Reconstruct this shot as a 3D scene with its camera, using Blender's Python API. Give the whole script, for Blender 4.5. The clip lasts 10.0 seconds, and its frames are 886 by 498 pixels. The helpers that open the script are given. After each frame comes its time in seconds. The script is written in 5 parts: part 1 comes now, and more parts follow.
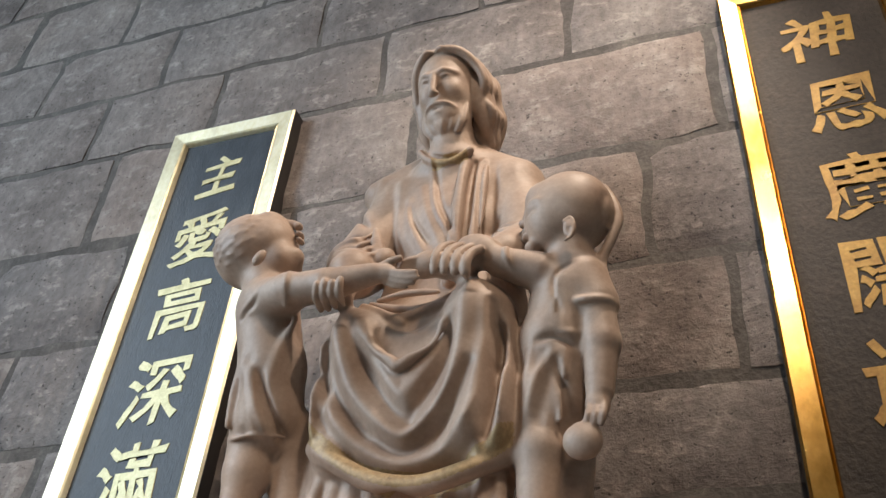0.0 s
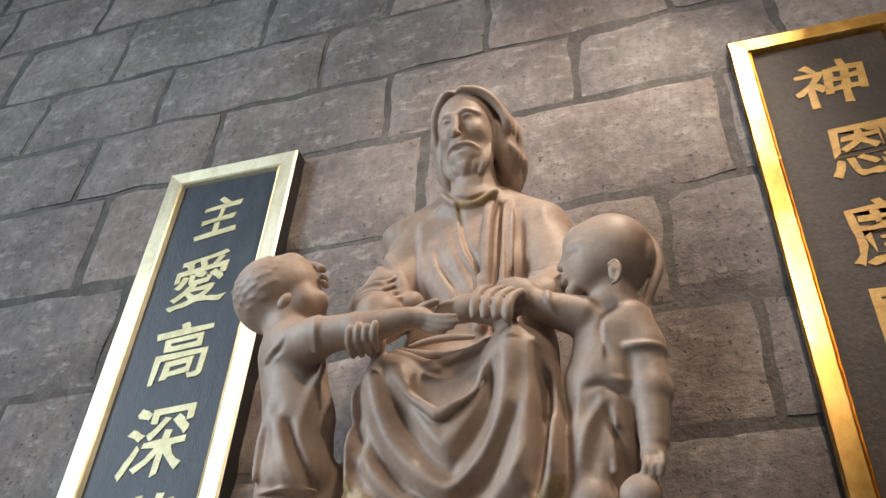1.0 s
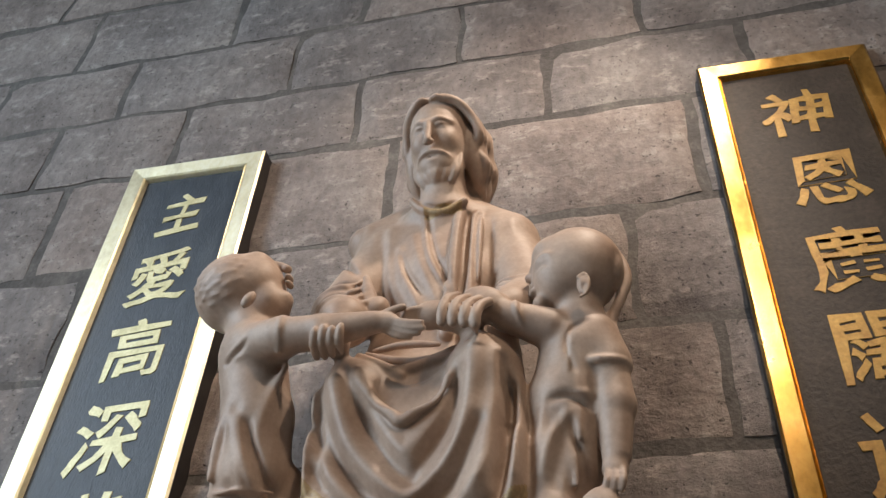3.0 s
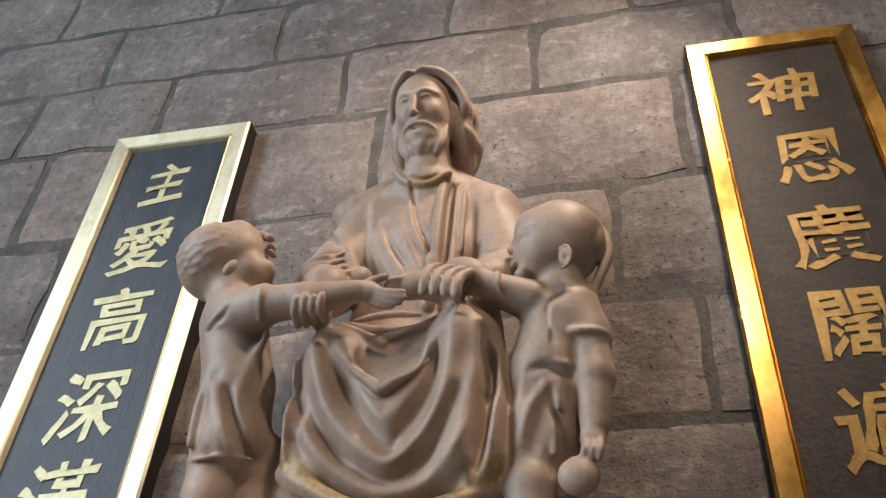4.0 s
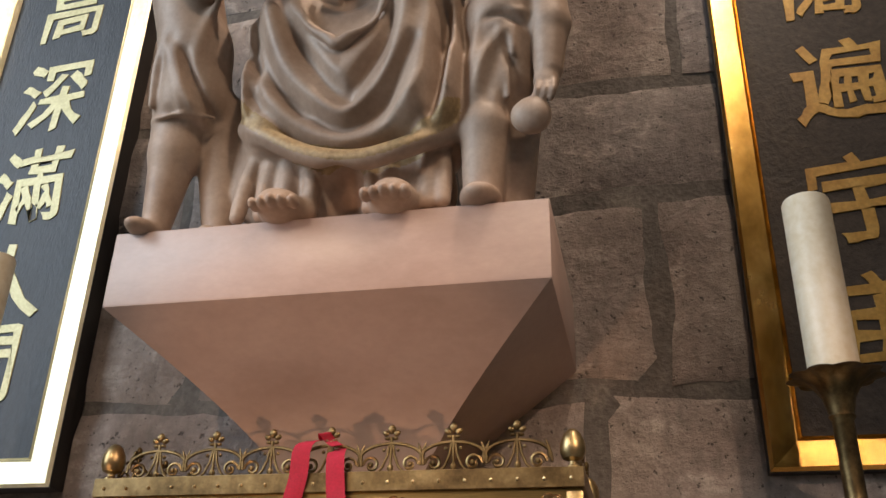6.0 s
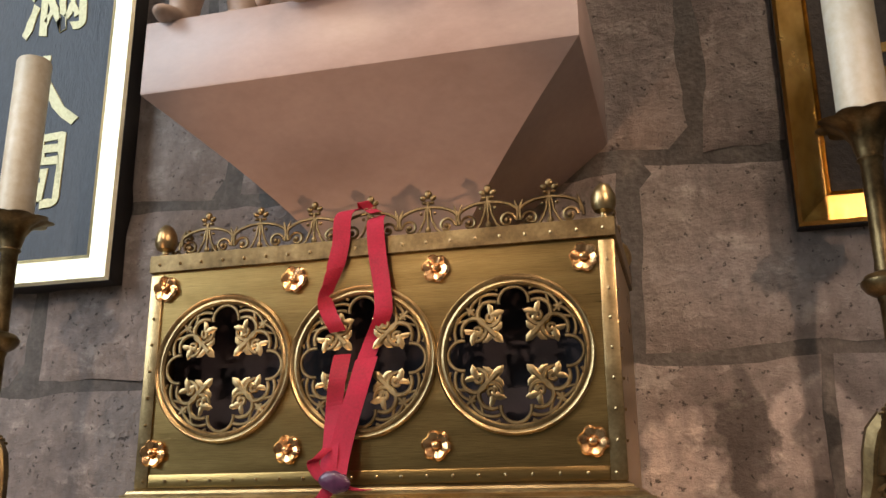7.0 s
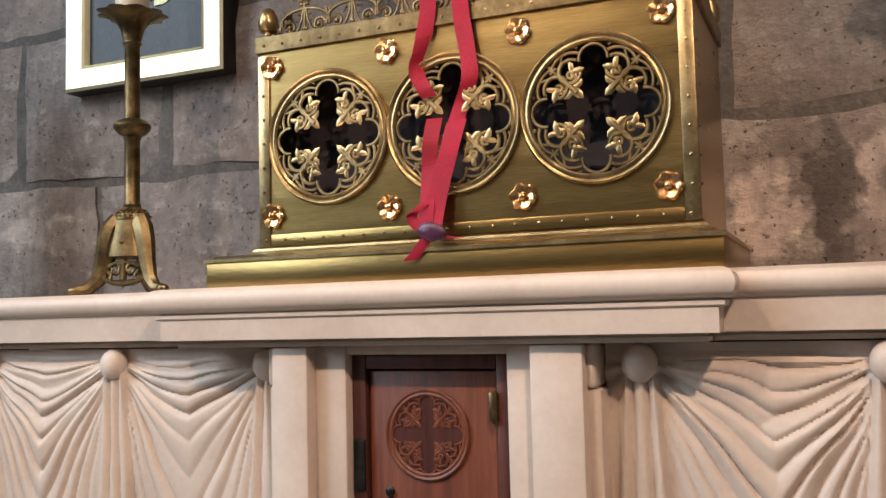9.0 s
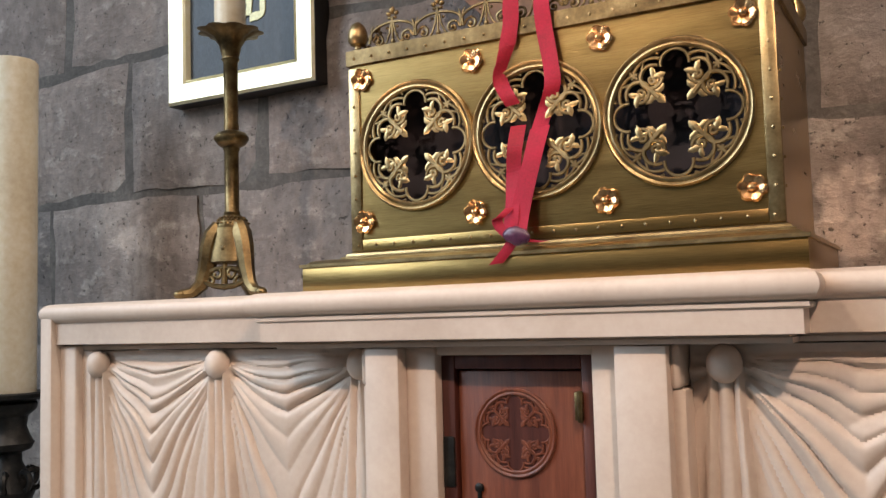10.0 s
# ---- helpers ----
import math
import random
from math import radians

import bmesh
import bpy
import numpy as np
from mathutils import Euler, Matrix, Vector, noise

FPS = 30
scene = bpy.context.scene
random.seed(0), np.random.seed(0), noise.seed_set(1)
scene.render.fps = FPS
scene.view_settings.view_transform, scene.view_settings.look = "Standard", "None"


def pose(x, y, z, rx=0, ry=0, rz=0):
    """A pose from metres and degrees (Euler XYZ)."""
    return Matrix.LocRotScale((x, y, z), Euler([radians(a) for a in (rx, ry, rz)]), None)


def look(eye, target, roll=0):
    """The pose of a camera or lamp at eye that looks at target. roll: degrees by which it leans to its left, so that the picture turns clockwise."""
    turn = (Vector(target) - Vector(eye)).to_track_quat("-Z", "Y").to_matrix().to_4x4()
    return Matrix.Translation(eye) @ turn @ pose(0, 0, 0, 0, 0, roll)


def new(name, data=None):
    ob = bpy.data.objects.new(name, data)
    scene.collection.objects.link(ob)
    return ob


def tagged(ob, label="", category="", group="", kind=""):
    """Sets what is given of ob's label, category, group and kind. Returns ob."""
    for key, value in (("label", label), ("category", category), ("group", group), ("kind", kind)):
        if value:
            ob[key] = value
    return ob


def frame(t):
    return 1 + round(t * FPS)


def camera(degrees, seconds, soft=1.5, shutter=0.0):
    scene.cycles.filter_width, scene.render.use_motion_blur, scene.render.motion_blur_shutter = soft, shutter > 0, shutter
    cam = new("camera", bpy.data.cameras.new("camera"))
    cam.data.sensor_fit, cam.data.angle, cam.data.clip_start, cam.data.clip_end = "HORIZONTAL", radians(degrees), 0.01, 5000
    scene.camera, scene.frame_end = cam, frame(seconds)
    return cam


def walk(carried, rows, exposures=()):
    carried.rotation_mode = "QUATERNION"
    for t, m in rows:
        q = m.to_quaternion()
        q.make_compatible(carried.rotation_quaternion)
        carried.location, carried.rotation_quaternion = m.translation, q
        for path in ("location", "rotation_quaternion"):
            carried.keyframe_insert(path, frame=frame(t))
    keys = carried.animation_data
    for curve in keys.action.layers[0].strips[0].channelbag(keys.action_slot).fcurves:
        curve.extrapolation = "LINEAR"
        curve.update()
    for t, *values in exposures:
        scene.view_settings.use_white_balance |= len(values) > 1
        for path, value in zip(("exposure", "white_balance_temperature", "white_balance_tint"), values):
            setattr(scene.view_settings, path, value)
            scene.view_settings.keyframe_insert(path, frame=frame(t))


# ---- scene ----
cam = camera(51.4, 10.0)
PATH = [
    (0, (0.637, -1.806, 1.521), (0.041, -0.372, 2.781), 5.4),
    (0.5, (0.54, -1.792, 1.547), (-0.001, -0.375, 2.852), 4.2),
    (1, (0.476, -1.804, 1.548), (-0.021, -0.406, 2.889), 3.8),
    (1.5, (0.462, -1.798, 1.547), (0.0, -0.405, 2.906), 3.7),
    (2, (0.45, -1.791, 1.545), (0.01, -0.398, 2.911), 3.8),
    (2.5, (0.444, -1.796, 1.543), (0.025, -0.402, 2.915), 4.0),
    (4, (0.453, -1.781, 1.529), (0.075, -0.343, 2.866), 4.1),
    (4.5, (0.456, -1.769, 1.509), (0.076, -0.297, 2.809), 4.0),
    (5, (0.465, -1.748, 1.476), (0.084, -0.203, 2.687), 3.3),
    (5.5, (0.48, -1.724, 1.436), (0.099, -0.071, 2.496), 2.2),
    (6, (0.493, -1.69, 1.381), (0.096, 0.056, 2.273), 1.5),
    (6.2, (0.496, -1.68, 1.363), (0.085, 0.098, 2.181), 1.4),
    (7.3, (0.497, -1.677, 1.234), (-0.053, 0.187, 1.708), -0.8),
    (7.5, (0.51, -1.687, 1.222), (-0.079, 0.181, 1.629), -0.8),
    (8, (0.547, -1.704, 1.195), (-0.117, 0.162, 1.471), -1.0),
    (8.5, (0.565, -1.731, 1.186), (-0.166, 0.12, 1.384), -1.4),
    (9, (0.579, -1.738, 1.182), (-0.204, 0.096, 1.331), -1.4),
    (9.5, (0.59, -1.754, 1.183), (-0.269, 0.047, 1.316), -1.4),
    (10, (0.604, -1.78, 1.187), (-0.352, -0.03, 1.338), -1.6),
]
TINTS = [(0, 0.0, 6500, 10), (2.5, -0.05, 6550, 11), (4, -0.10, 6650, 12), (5.5, -0.15, 6950, 14), (6.2, -0.13, 7000, 14), (8, 0.0, 6750, 13), (10, 0.05, 6500, 11)]
walk(cam, [(t, look(eye, target, roll)) for t, eye, target, roll in PATH], TINTS)

# ---- light, sky and exposure ----
world = bpy.data.worlds.new("sky")
scene.world = world
world.use_nodes = True
wn = world.node_tree.nodes
sky = wn.new("ShaderNodeTexSky")
sky.sky_type, sky.sun_disc, sky.sun_elevation, sky.sun_rotation = "NISHITA", False, radians(35), radians(250)
world.node_tree.links.new(sky.outputs[0], wn["Background"].inputs[0])
wn["Background"].inputs[1].default_value = 0.08


def area_lamp(name, eye, target, size, size_y, watts, color):
    data = bpy.data.lights.new(name, "AREA")
    data.shape, data.size, data.size_y, data.energy, data.color = "RECTANGLE", size, size_y, watts, color
    ob = new(name, data)
    ob.matrix_world = look(eye, target)
    return ob


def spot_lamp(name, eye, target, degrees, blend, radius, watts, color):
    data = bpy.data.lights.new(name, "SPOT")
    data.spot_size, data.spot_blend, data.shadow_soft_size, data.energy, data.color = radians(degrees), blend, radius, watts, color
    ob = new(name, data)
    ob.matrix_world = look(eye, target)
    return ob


area_lamp("window_daylight", (-3.55, -3.1, 3.9), (0, -1.9, 2.4), 2.0, 3.4, 255, (0.72, 0.87, 1.0))
spot_lamp("spot_over_statue", (1.0, -1.15, 5.2), (0.02, -0.28, 3.25), 56, 0.8, 0.05, 265, (1.0, 0.82, 0.66))
spot_lamp("chapel_spot", (1.35, -2.7, 4.95), (0.05, -0.1, 3.45), 60, 0.8, 0.06, 180, (1.0, 0.78, 0.58))
spot_lamp("altar_spot_east", (1.5, -2.4, 3.1), (0.15, -0.3, 0.93), 42, 0.6, 0.03, 205, (1.0, 0.73, 0.55))
spot_lamp("altar_spot_west", (-0.75, -2.6, 3.3), (-0.35, -0.3, 0.95), 48, 0.6, 0.03, 132, (1.0, 0.80, 0.63))
# added fill with no fitting in the chapel; stands in for warm bounce under the bracket
spot_lamp("bracket_fill", (-0.9, -2.7, 0.5), (0.0, -0.30, 1.82), 16, 0.6, 0.06, 125, (1.0, 0.58, 0.35))

# ---- materials ----


def base_mat(name, rough=0.7, metal=0.0):
    m = bpy.data.materials.new(name)
    m.use_nodes = True
    b = m.node_tree.nodes["Principled BSDF"]
    b.inputs["Roughness"].default_value, b.inputs["Metallic"].default_value = rough, metal
    return m, m.node_tree.nodes, m.node_tree.links, b


def noise_node(n, l, where, scale, detail=5.0, rough=0.55, stretch=(1, 1, 1)):
    mp = n.new("ShaderNodeMapping")
    mp.inputs["Scale"].default_value = stretch
    l.new(where, mp.inputs["Vector"])
    t = n.new("ShaderNodeTexNoise")
    t.inputs["Scale"].default_value, t.inputs["Detail"].default_value, t.inputs["Roughness"].default_value = scale, detail, rough
    l.new(mp.outputs[0], t.inputs["Vector"])
    return t.outputs["Fac"]


def ramp(n, l, fac, stops):
    r = n.new("ShaderNodeValToRGB")
    while len(r.color_ramp.elements) < len(stops):
        r.color_ramp.elements.new(0.5)
    for e, (p, c) in zip(r.color_ramp.elements, stops):
        e.position, e.color = p, (*c, 1) if len(c) == 3 else c
    l.new(fac, r.inputs[0])
    return r.outputs[0]


def mixed(n, l, kind, fac, a, b):
    x = n.new("ShaderNodeMix")
    x.data_type, x.blend_type = "RGBA", kind
    for value, socket in ((fac, x.inputs[0]), (a, x.inputs[6]), (b, x.inputs[7])):
        if isinstance(value, (int, float)):
            socket.default_value = value
        elif isinstance(value, tuple):
            socket.default_value = (*value, 1)
        else:
            l.new(value, socket)
    return x.outputs[2]


def bump(n, l, b, height, strength, distance):
    p = n.new("ShaderNodeBump")
    p.inputs["Strength"].default_value, p.inputs["Distance"].default_value = strength, distance
    l.new(height, p.inputs["Height"])
    l.new(p.outputs[0], b.inputs["Normal"])


def surface(name, dark, mid, light, rough, metal=0.0, scale=6.0, fine=60.0, relief=0.002, stretch=(1, 1, 1), rough_var=0.12, vary=0.0, specks=0.0, grit=0.35, streaks=0.0):
    """A worn surface: broad stains, fine grain, a little relief, and uneven gloss."""
    m, n, l, b = base_mat(name, rough, metal)
    where = n.new("ShaderNodeNewGeometry").outputs["Position"]
    broad = noise_node(n, l, where, scale, 6, 0.6, stretch)
    grain = noise_node(n, l, where, fine, 4, 0.6, stretch)
    col = ramp(n, l, broad, [(0.3, dark), (0.5, mid), (0.72, light)])
    col = mixed(n, l, "OVERLAY", grit, col, ramp(n, l, grain, [(0.3, (0.25,) * 3), (0.7, (0.75,) * 3)]))
    if vary:
        rnd = n.new("ShaderNodeObjectInfo").outputs["Random"]
        tone = ramp(n, l, rnd, [(0.0, (1 - vary, 1 - vary, 1 - 0.8 * vary)), (0.5, (1, 1 - 0.06 * vary, 1 - 0.1 * vary)), (1.0, (1, 0.97, 0.95))])
        col = mixed(n, l, "MULTIPLY", 1.0, col, tone)
    if specks:
        pits = ramp(n, l, noise_node(n, l, where, 95, 2, 0.5), [(0.30, (1 - specks,) * 3), (0.38, (1, 1, 1))])
        col = mixed(n, l, "MULTIPLY", 1.0, col, pits)
    if streaks:
        flecks = ramp(n, l, noise_node(n, l, where, 46, 5, 0.7, (1, 1, 0.45)), [(0.50, (0.92,) * 3), (0.66, (1 + streaks,) * 3)])
        col = mixed(n, l, "MULTIPLY", 1.0, col, flecks)
        stains = ramp(n, l, noise_node(n, l, where, 1.7, 4, 0.6), [(0.30, (0.62, 0.60, 0.60)), (0.52, (1, 1, 1)), (0.75, (1.18, 1.12, 1.06))])
        col = mixed(n, l, "MULTIPLY", 1.0, col, stains)
    l.new(col, b.inputs["Base Color"])
    rr = n.new("ShaderNodeMapRange")
    rr.inputs["To Min"].default_value, rr.inputs["To Max"].default_value = max(0.03, rough - rough_var), min(1, rough + rough_var)
    l.new(broad, rr.inputs[0])
    l.new(rr.outputs[0], b.inputs["Roughness"])
    if relief:
        h = mixed(n, l, "MIX", 0.5, broad, grain)
        bump(n, l, b, h, 0.8, relief)
    return m


def wall_stone():
    """Grey-brown dressed stone: blotches, smeared lime, sparse pits and a hewn relief."""
    m, n, l, b = base_mat("wall_stone", 0.86)
    where = n.new("ShaderNodeNewGeometry").outputs["Position"]
    broad = noise_node(n, l, where, 3.2, 6, 0.62)
    grain = noise_node(n, l, where, 38, 6, 0.65, (1, 1, 0.6))
    hewn = noise_node(n, l, where, 13, 8, 0.7, (0.8, 1, 1.3))
    col = ramp(n, l, broad, [(0.30, (0.150, 0.126, 0.116)), (0.50, (0.232, 0.199, 0.183)), (0.72, (0.318, 0.281, 0.257))])
    tone = ramp(n, l, n.new("ShaderNodeObjectInfo").outputs["Random"], [(0.0, (0.80, 0.83, 0.86)), (0.5, (1, 0.99, 0.985)), (1.0, (1.12, 1.06, 1.02))])
    col = mixed(n, l, "MULTIPLY", 1.0, col, tone)
    lime = ramp(n, l, hewn, [(0.54, (0, 0, 0)), (0.63, (0.55,) * 3)])
    col = mixed(n, l, "MIX", lime, col, (0.43, 0.385, 0.345))
    col = mixed(n, l, "OVERLAY", 0.50, col, ramp(n, l, grain, [(0.3, (0.25,) * 3), (0.7, (0.75,) * 3)]))
    pits = ramp(n, l, noise_node(n, l, where, 78, 3, 0.6), [(0.31, (0.35,) * 3), (0.37, (1, 1, 1))])
    col = mixed(n, l, "MULTIPLY", 1.0, col, pits)
    stains = ramp(n, l, noise_node(n, l, where, 1.5, 4, 0.6), [(0.30, (0.68, 0.66, 0.66)), (0.52, (1, 1, 1)), (0.75, (1.15, 1.11, 1.06))])
    l.new(mixed(n, l, "MULTIPLY", 1.0, col, stains), b.inputs["Base Color"])
    high = mixed(n, l, "MIX", 0.35, hewn, grain)
    bump(n, l, b, mixed(n, l, "MULTIPLY", 0.6, high, pits), 0.9, 0.022)
    return m


STONE = wall_stone()


def add_wall_patch(m, centre, spread, depth):
    """A patch with a ragged outline at one place on the wall: darker for depth below 1, paler above."""
    n, l = m.node_tree.nodes, m.node_tree.links
    b = n["Principled BSDF"]
    where = n.new("ShaderNodeNewGeometry").outputs["Position"]
    ragged = n.new("ShaderNodeTexNoise")
    ragged.inputs["Scale"].default_value, ragged.inputs["Detail"].default_value = 14, 6
    l.new(where, ragged.inputs["Vector"])
    shift = n.new("ShaderNodeVectorMath")
    shift.operation = "MULTIPLY_ADD"
    shift.inputs[1].default_value, shift.inputs[2].default_value = (0.14, 0, 0.14), (-centre[0] - 0.07, 0, -centre[1] - 0.07)
    l.new(ragged.outputs["Color"], shift.inputs[0])
    moved = n.new("ShaderNodeVectorMath")
    l.new(where, moved.inputs[0])
    l.new(shift.outputs[0], moved.inputs[1])
    scaled = n.new("ShaderNodeVectorMath")
    scaled.operation = "MULTIPLY"
    scaled.inputs[1].default_value = (1 / spread[0], 0, 1 / spread[1])
    l.new(moved.outputs[0], scaled.inputs[0])
    far = n.new("ShaderNodeVectorMath")
    far.operation = "LENGTH"
    l.new(scaled.outputs[0], far.inputs[0])
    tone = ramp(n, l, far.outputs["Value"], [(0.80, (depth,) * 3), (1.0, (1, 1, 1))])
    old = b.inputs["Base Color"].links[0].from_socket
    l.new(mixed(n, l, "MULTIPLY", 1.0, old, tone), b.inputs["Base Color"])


# one darker patch, then four paler ones
add_wall_patch(STONE, (0.585, 1.37), (0.045, 0.15), 0.5)
add_wall_patch(STONE, (0.47, 1.36), (0.07, 0.10), 1.9)
add_wall_patch(STONE, (0.70, 1.40), (0.09, 0.09), 1.8)
add_wall_patch(STONE, (-1.20, 1.42), (0.22, 0.06), 1.35)
add_wall_patch(STONE, (-0.86, 1.66), (0.12, 0.08), 1.3)
MORTAR = surface("mortar", (0.072, 0.064, 0.059), (0.112, 0.101, 0.092), (0.165, 0.150, 0.136), 0.92, 0, 9, 90, 0.010, streaks=0.25)
PLASTER = surface("chapel_plaster", (0.20, 0.18, 0.16), (0.27, 0.245, 0.22), (0.34, 0.31, 0.28), 0.85, 0, 2, 40, 0.004)
STATUE = surface("painted_terracotta", (0.295, 0.203, 0.152), (0.390, 0.283, 0.217), (0.475, 0.362, 0.287), 0.53, 0, 9, 90, 0.0008, (1, 1, 1), 0.10, grit=0.16)
GILT_HEM = surface("gilt_hem", (0.25, 0.165, 0.085), (0.34, 0.235, 0.12), (0.42, 0.305, 0.165), 0.5, 0.15, 60, 140, 0.002)
MARBLE = surface("pink_marble", (0.315, 0.225, 0.195), (0.375, 0.275, 0.24), (0.44, 0.335, 0.295), 0.42, 0, 4, 60, 0.0004, (1, 1, 2), grit=0.08)
LIMESTONE = surface("altar_limestone", (0.55, 0.435, 0.355), (0.63, 0.515, 0.43), (0.70, 0.585, 0.50), 0.5, 0, 4, 80, 0.0006, grit=0.10)
BRASS = surface("brushed_brass", (0.26, 0.168, 0.062), (0.325, 0.218, 0.082), (0.385, 0.268, 0.105), 0.30, 1.0, 9, 220, 0.0006, (0.15, 1, 3), 0.08)
BRASS_CAST = surface("cast_brass", (0.26, 0.18, 0.085), (0.36, 0.262, 0.13), (0.47, 0.36, 0.19), 0.36, 1.0, 24, 160, 0.0006)
BRASS_DULL = surface("tarnished_brass", (0.085, 0.058, 0.029), (0.165, 0.115, 0.054), (0.27, 0.20, 0.10), 0.42, 1.0, 26, 160, 0.001)
COPPER_GILT = surface("copper_gilt", (0.62, 0.32, 0.13), (0.74, 0.42, 0.19), (0.85, 0.56, 0.30), 0.24, 1.0, 40, 160, 0.0006)
GOLD_LEAF = surface("gold_leaf", (0.44, 0.25, 0.06), (0.56, 0.34, 0.095), (0.66, 0.43, 0.15), 0.24, 1.0, 16, 70, 0.0010, (1, 1, 0.6), 0.10)
# paler than the gold leaf: the window's reflection is put into its colour
GILT_WINDOW_SHEEN = surface("gilt_window_sheen", (0.62, 0.56, 0.38), (0.74, 0.68, 0.47), (0.82, 0.77, 0.58), 0.42, 0.55, 12, 70, 0.001, (1, 1, 0.6), 0.1)
LACQUER_BLUE = surface("blue_black_lacquer", (0.012, 0.017, 0.026), (0.022, 0.030, 0.042), (0.04, 0.05, 0.062), 0.5, 0, 7, 60, 0.004, (3, 1, 1), 0.1)
LACQUER_BROWN = surface("brown_black_lacquer", (0.020, 0.014, 0.011), (0.036, 0.026, 0.020), (0.064, 0.047, 0.037), 0.62, 0, 9, 75, 0.007, (1, 1, 1), 0.14, grit=0.6)
LETTER_PALE = surface("pale_gold_paint", (0.42, 0.38, 0.20), (0.56, 0.52, 0.30), (0.66, 0.62, 0.40), 0.5, 0.25, 18, 120, 0.001)
LETTER_GOLD = surface("gold_paint", (0.34, 0.18, 0.038), (0.46, 0.265, 0.06), (0.56, 0.35, 0.10), 0.5, 0.15, 18, 120, 0.001)
BLACK_WOOD = surface("black_wood", (0.008, 0.007, 0.006), (0.015, 0.012, 0.011), (0.028, 0.024, 0.02), 0.55, 0, 10, 60, 0.001)
RED_WOOD = surface("red_brown_oak", (0.10, 0.026, 0.013), (0.165, 0.045, 0.021), (0.22, 0.068, 0.032), 0.45, 0, 7, 90, 0.0015, (6, 1, 0.35), 0.1)
DARK_WOOD = surface("dark_red_wood", (0.05, 0.012, 0.008), (0.08, 0.02, 0.013), (0.11, 0.03, 0.018), 0.45, 0, 7, 90, 0.001, (6, 1, 0.35), 0.1)
RIBBON_RED = surface("red_ribbon", (0.24, 0.003, 0.018), (0.30, 0.004, 0.026), (0.36, 0.006, 0.034), 0.8, 0, 14, 300, 0.0004)
WAX_SEAL = surface("purple_sealing_wax", (0.035, 0.012, 0.035), (0.07, 0.02, 0.05), (0.12, 0.045, 0.09), 0.3, 0, 40, 120, 0.002)
CANDLE_WAX = surface("candle_wax", (0.62, 0.54, 0.40), (0.70, 0.62, 0.47), (0.76, 0.69, 0.55), 0.45, 0, 6, 60, 0.0004)
DARK_INSIDE = surface("near_black_inside", (0.012, 0.009, 0.012), (0.02, 0.015, 0.02), (0.035, 0.026, 0.03), 0.8, 0, 12, 60, 0.001)
IRON = surface("black_iron", (0.010, 0.010, 0.010), (0.02, 0.019, 0.018), (0.05, 0.045, 0.04), 0.45, 0.6, 22, 120, 0.0015)
FLOOR_STONE = surface("floor_stone", (0.16, 0.14, 0.12), (0.24, 0.215, 0.185), (0.32, 0.29, 0.25), 0.5, 0, 3, 40, 0.003)

# ---- builders ----


def obj(name, bm, material, parent=None, label="", smooth=True):
    me = bpy.data.meshes.new(name)
    bmesh.ops.recalc_face_normals(bm, faces=bm.faces[:])
    bm.to_mesh(me)
    bm.free()
    if smooth:
        me.polygons.foreach_set("use_smooth", [True] * len(me.polygons))
        me.set_sharp_from_angle(angle=radians(38))
    me.materials.append(material)
    ob = new(name, me)
    ob.parent = parent
    return tagged(ob, label)


part = obj


def thing(name, at, label, category, group="", kind=""):
    ob = new(name)
    ob.empty_display_size = 0.05
    ob.location = at
    bpy.context.view_layer.update()
    return tagged(ob, label, category, group, kind)


def under(ob, parent):
    """Put a mesh built in world places under a thing that stands elsewhere."""
    ob.parent = parent
    ob.matrix_parent_inverse = Matrix.Translation(parent.location).inverted()
    return ob


def wpart(name, bm, material, parent, label="", smooth=True):
    return under(obj(name, bm, material, None, label, smooth), parent)


def add_box(bm, x0, x1, y0, y1, z0, z1, bevel=0.0, segs=2):
    r = bmesh.ops.create_cube(bm, size=1.0)
    vs = r["verts"]
    for v in vs:
        v.co = Vector(((x0 + x1) / 2 + v.co.x * (x1 - x0), (y0 + y1) / 2 + v.co.y * (y1 - y0), (z0 + z1) / 2 + v.co.z * (z1 - z0)))
    if bevel:
        es = list({e for v in vs for e in v.link_edges})
        bmesh.ops.bevel(bm, geom=es, offset=bevel, segments=segs, profile=0.5, affect="EDGES")
    return bm


def box(x0, x1, y0, y1, z0, z1, bevel=0.0, segs=2):
    return add_box(bmesh.new(), x0, x1, y0, y1, z0, z1, bevel, segs)


def add_lathe(bm, profile, segs=24, at=(0, 0, 0), wobble=None):
    """Turn a profile of (radius, height) round the upright through at."""
    rows = []
    for r, z in profile:
        row = []
        for i in range(segs):
            a = 2 * math.pi * i / segs
            rr = r * (1 + (wobble(a, z) if wobble else 0))
            row.append(bm.verts.new((at[0] + rr * math.cos(a), at[1] + rr * math.sin(a), at[2] + z)))
        rows.append(row)
    for a, b in zip(rows, rows[1:]):
        for i in range(segs):
            bm.faces.new((a[i], a[(i + 1) % segs], b[(i + 1) % segs], b[i]))
    bm.faces.new(rows[0][::-1])
    bm.faces.new(rows[-1])
    return bm


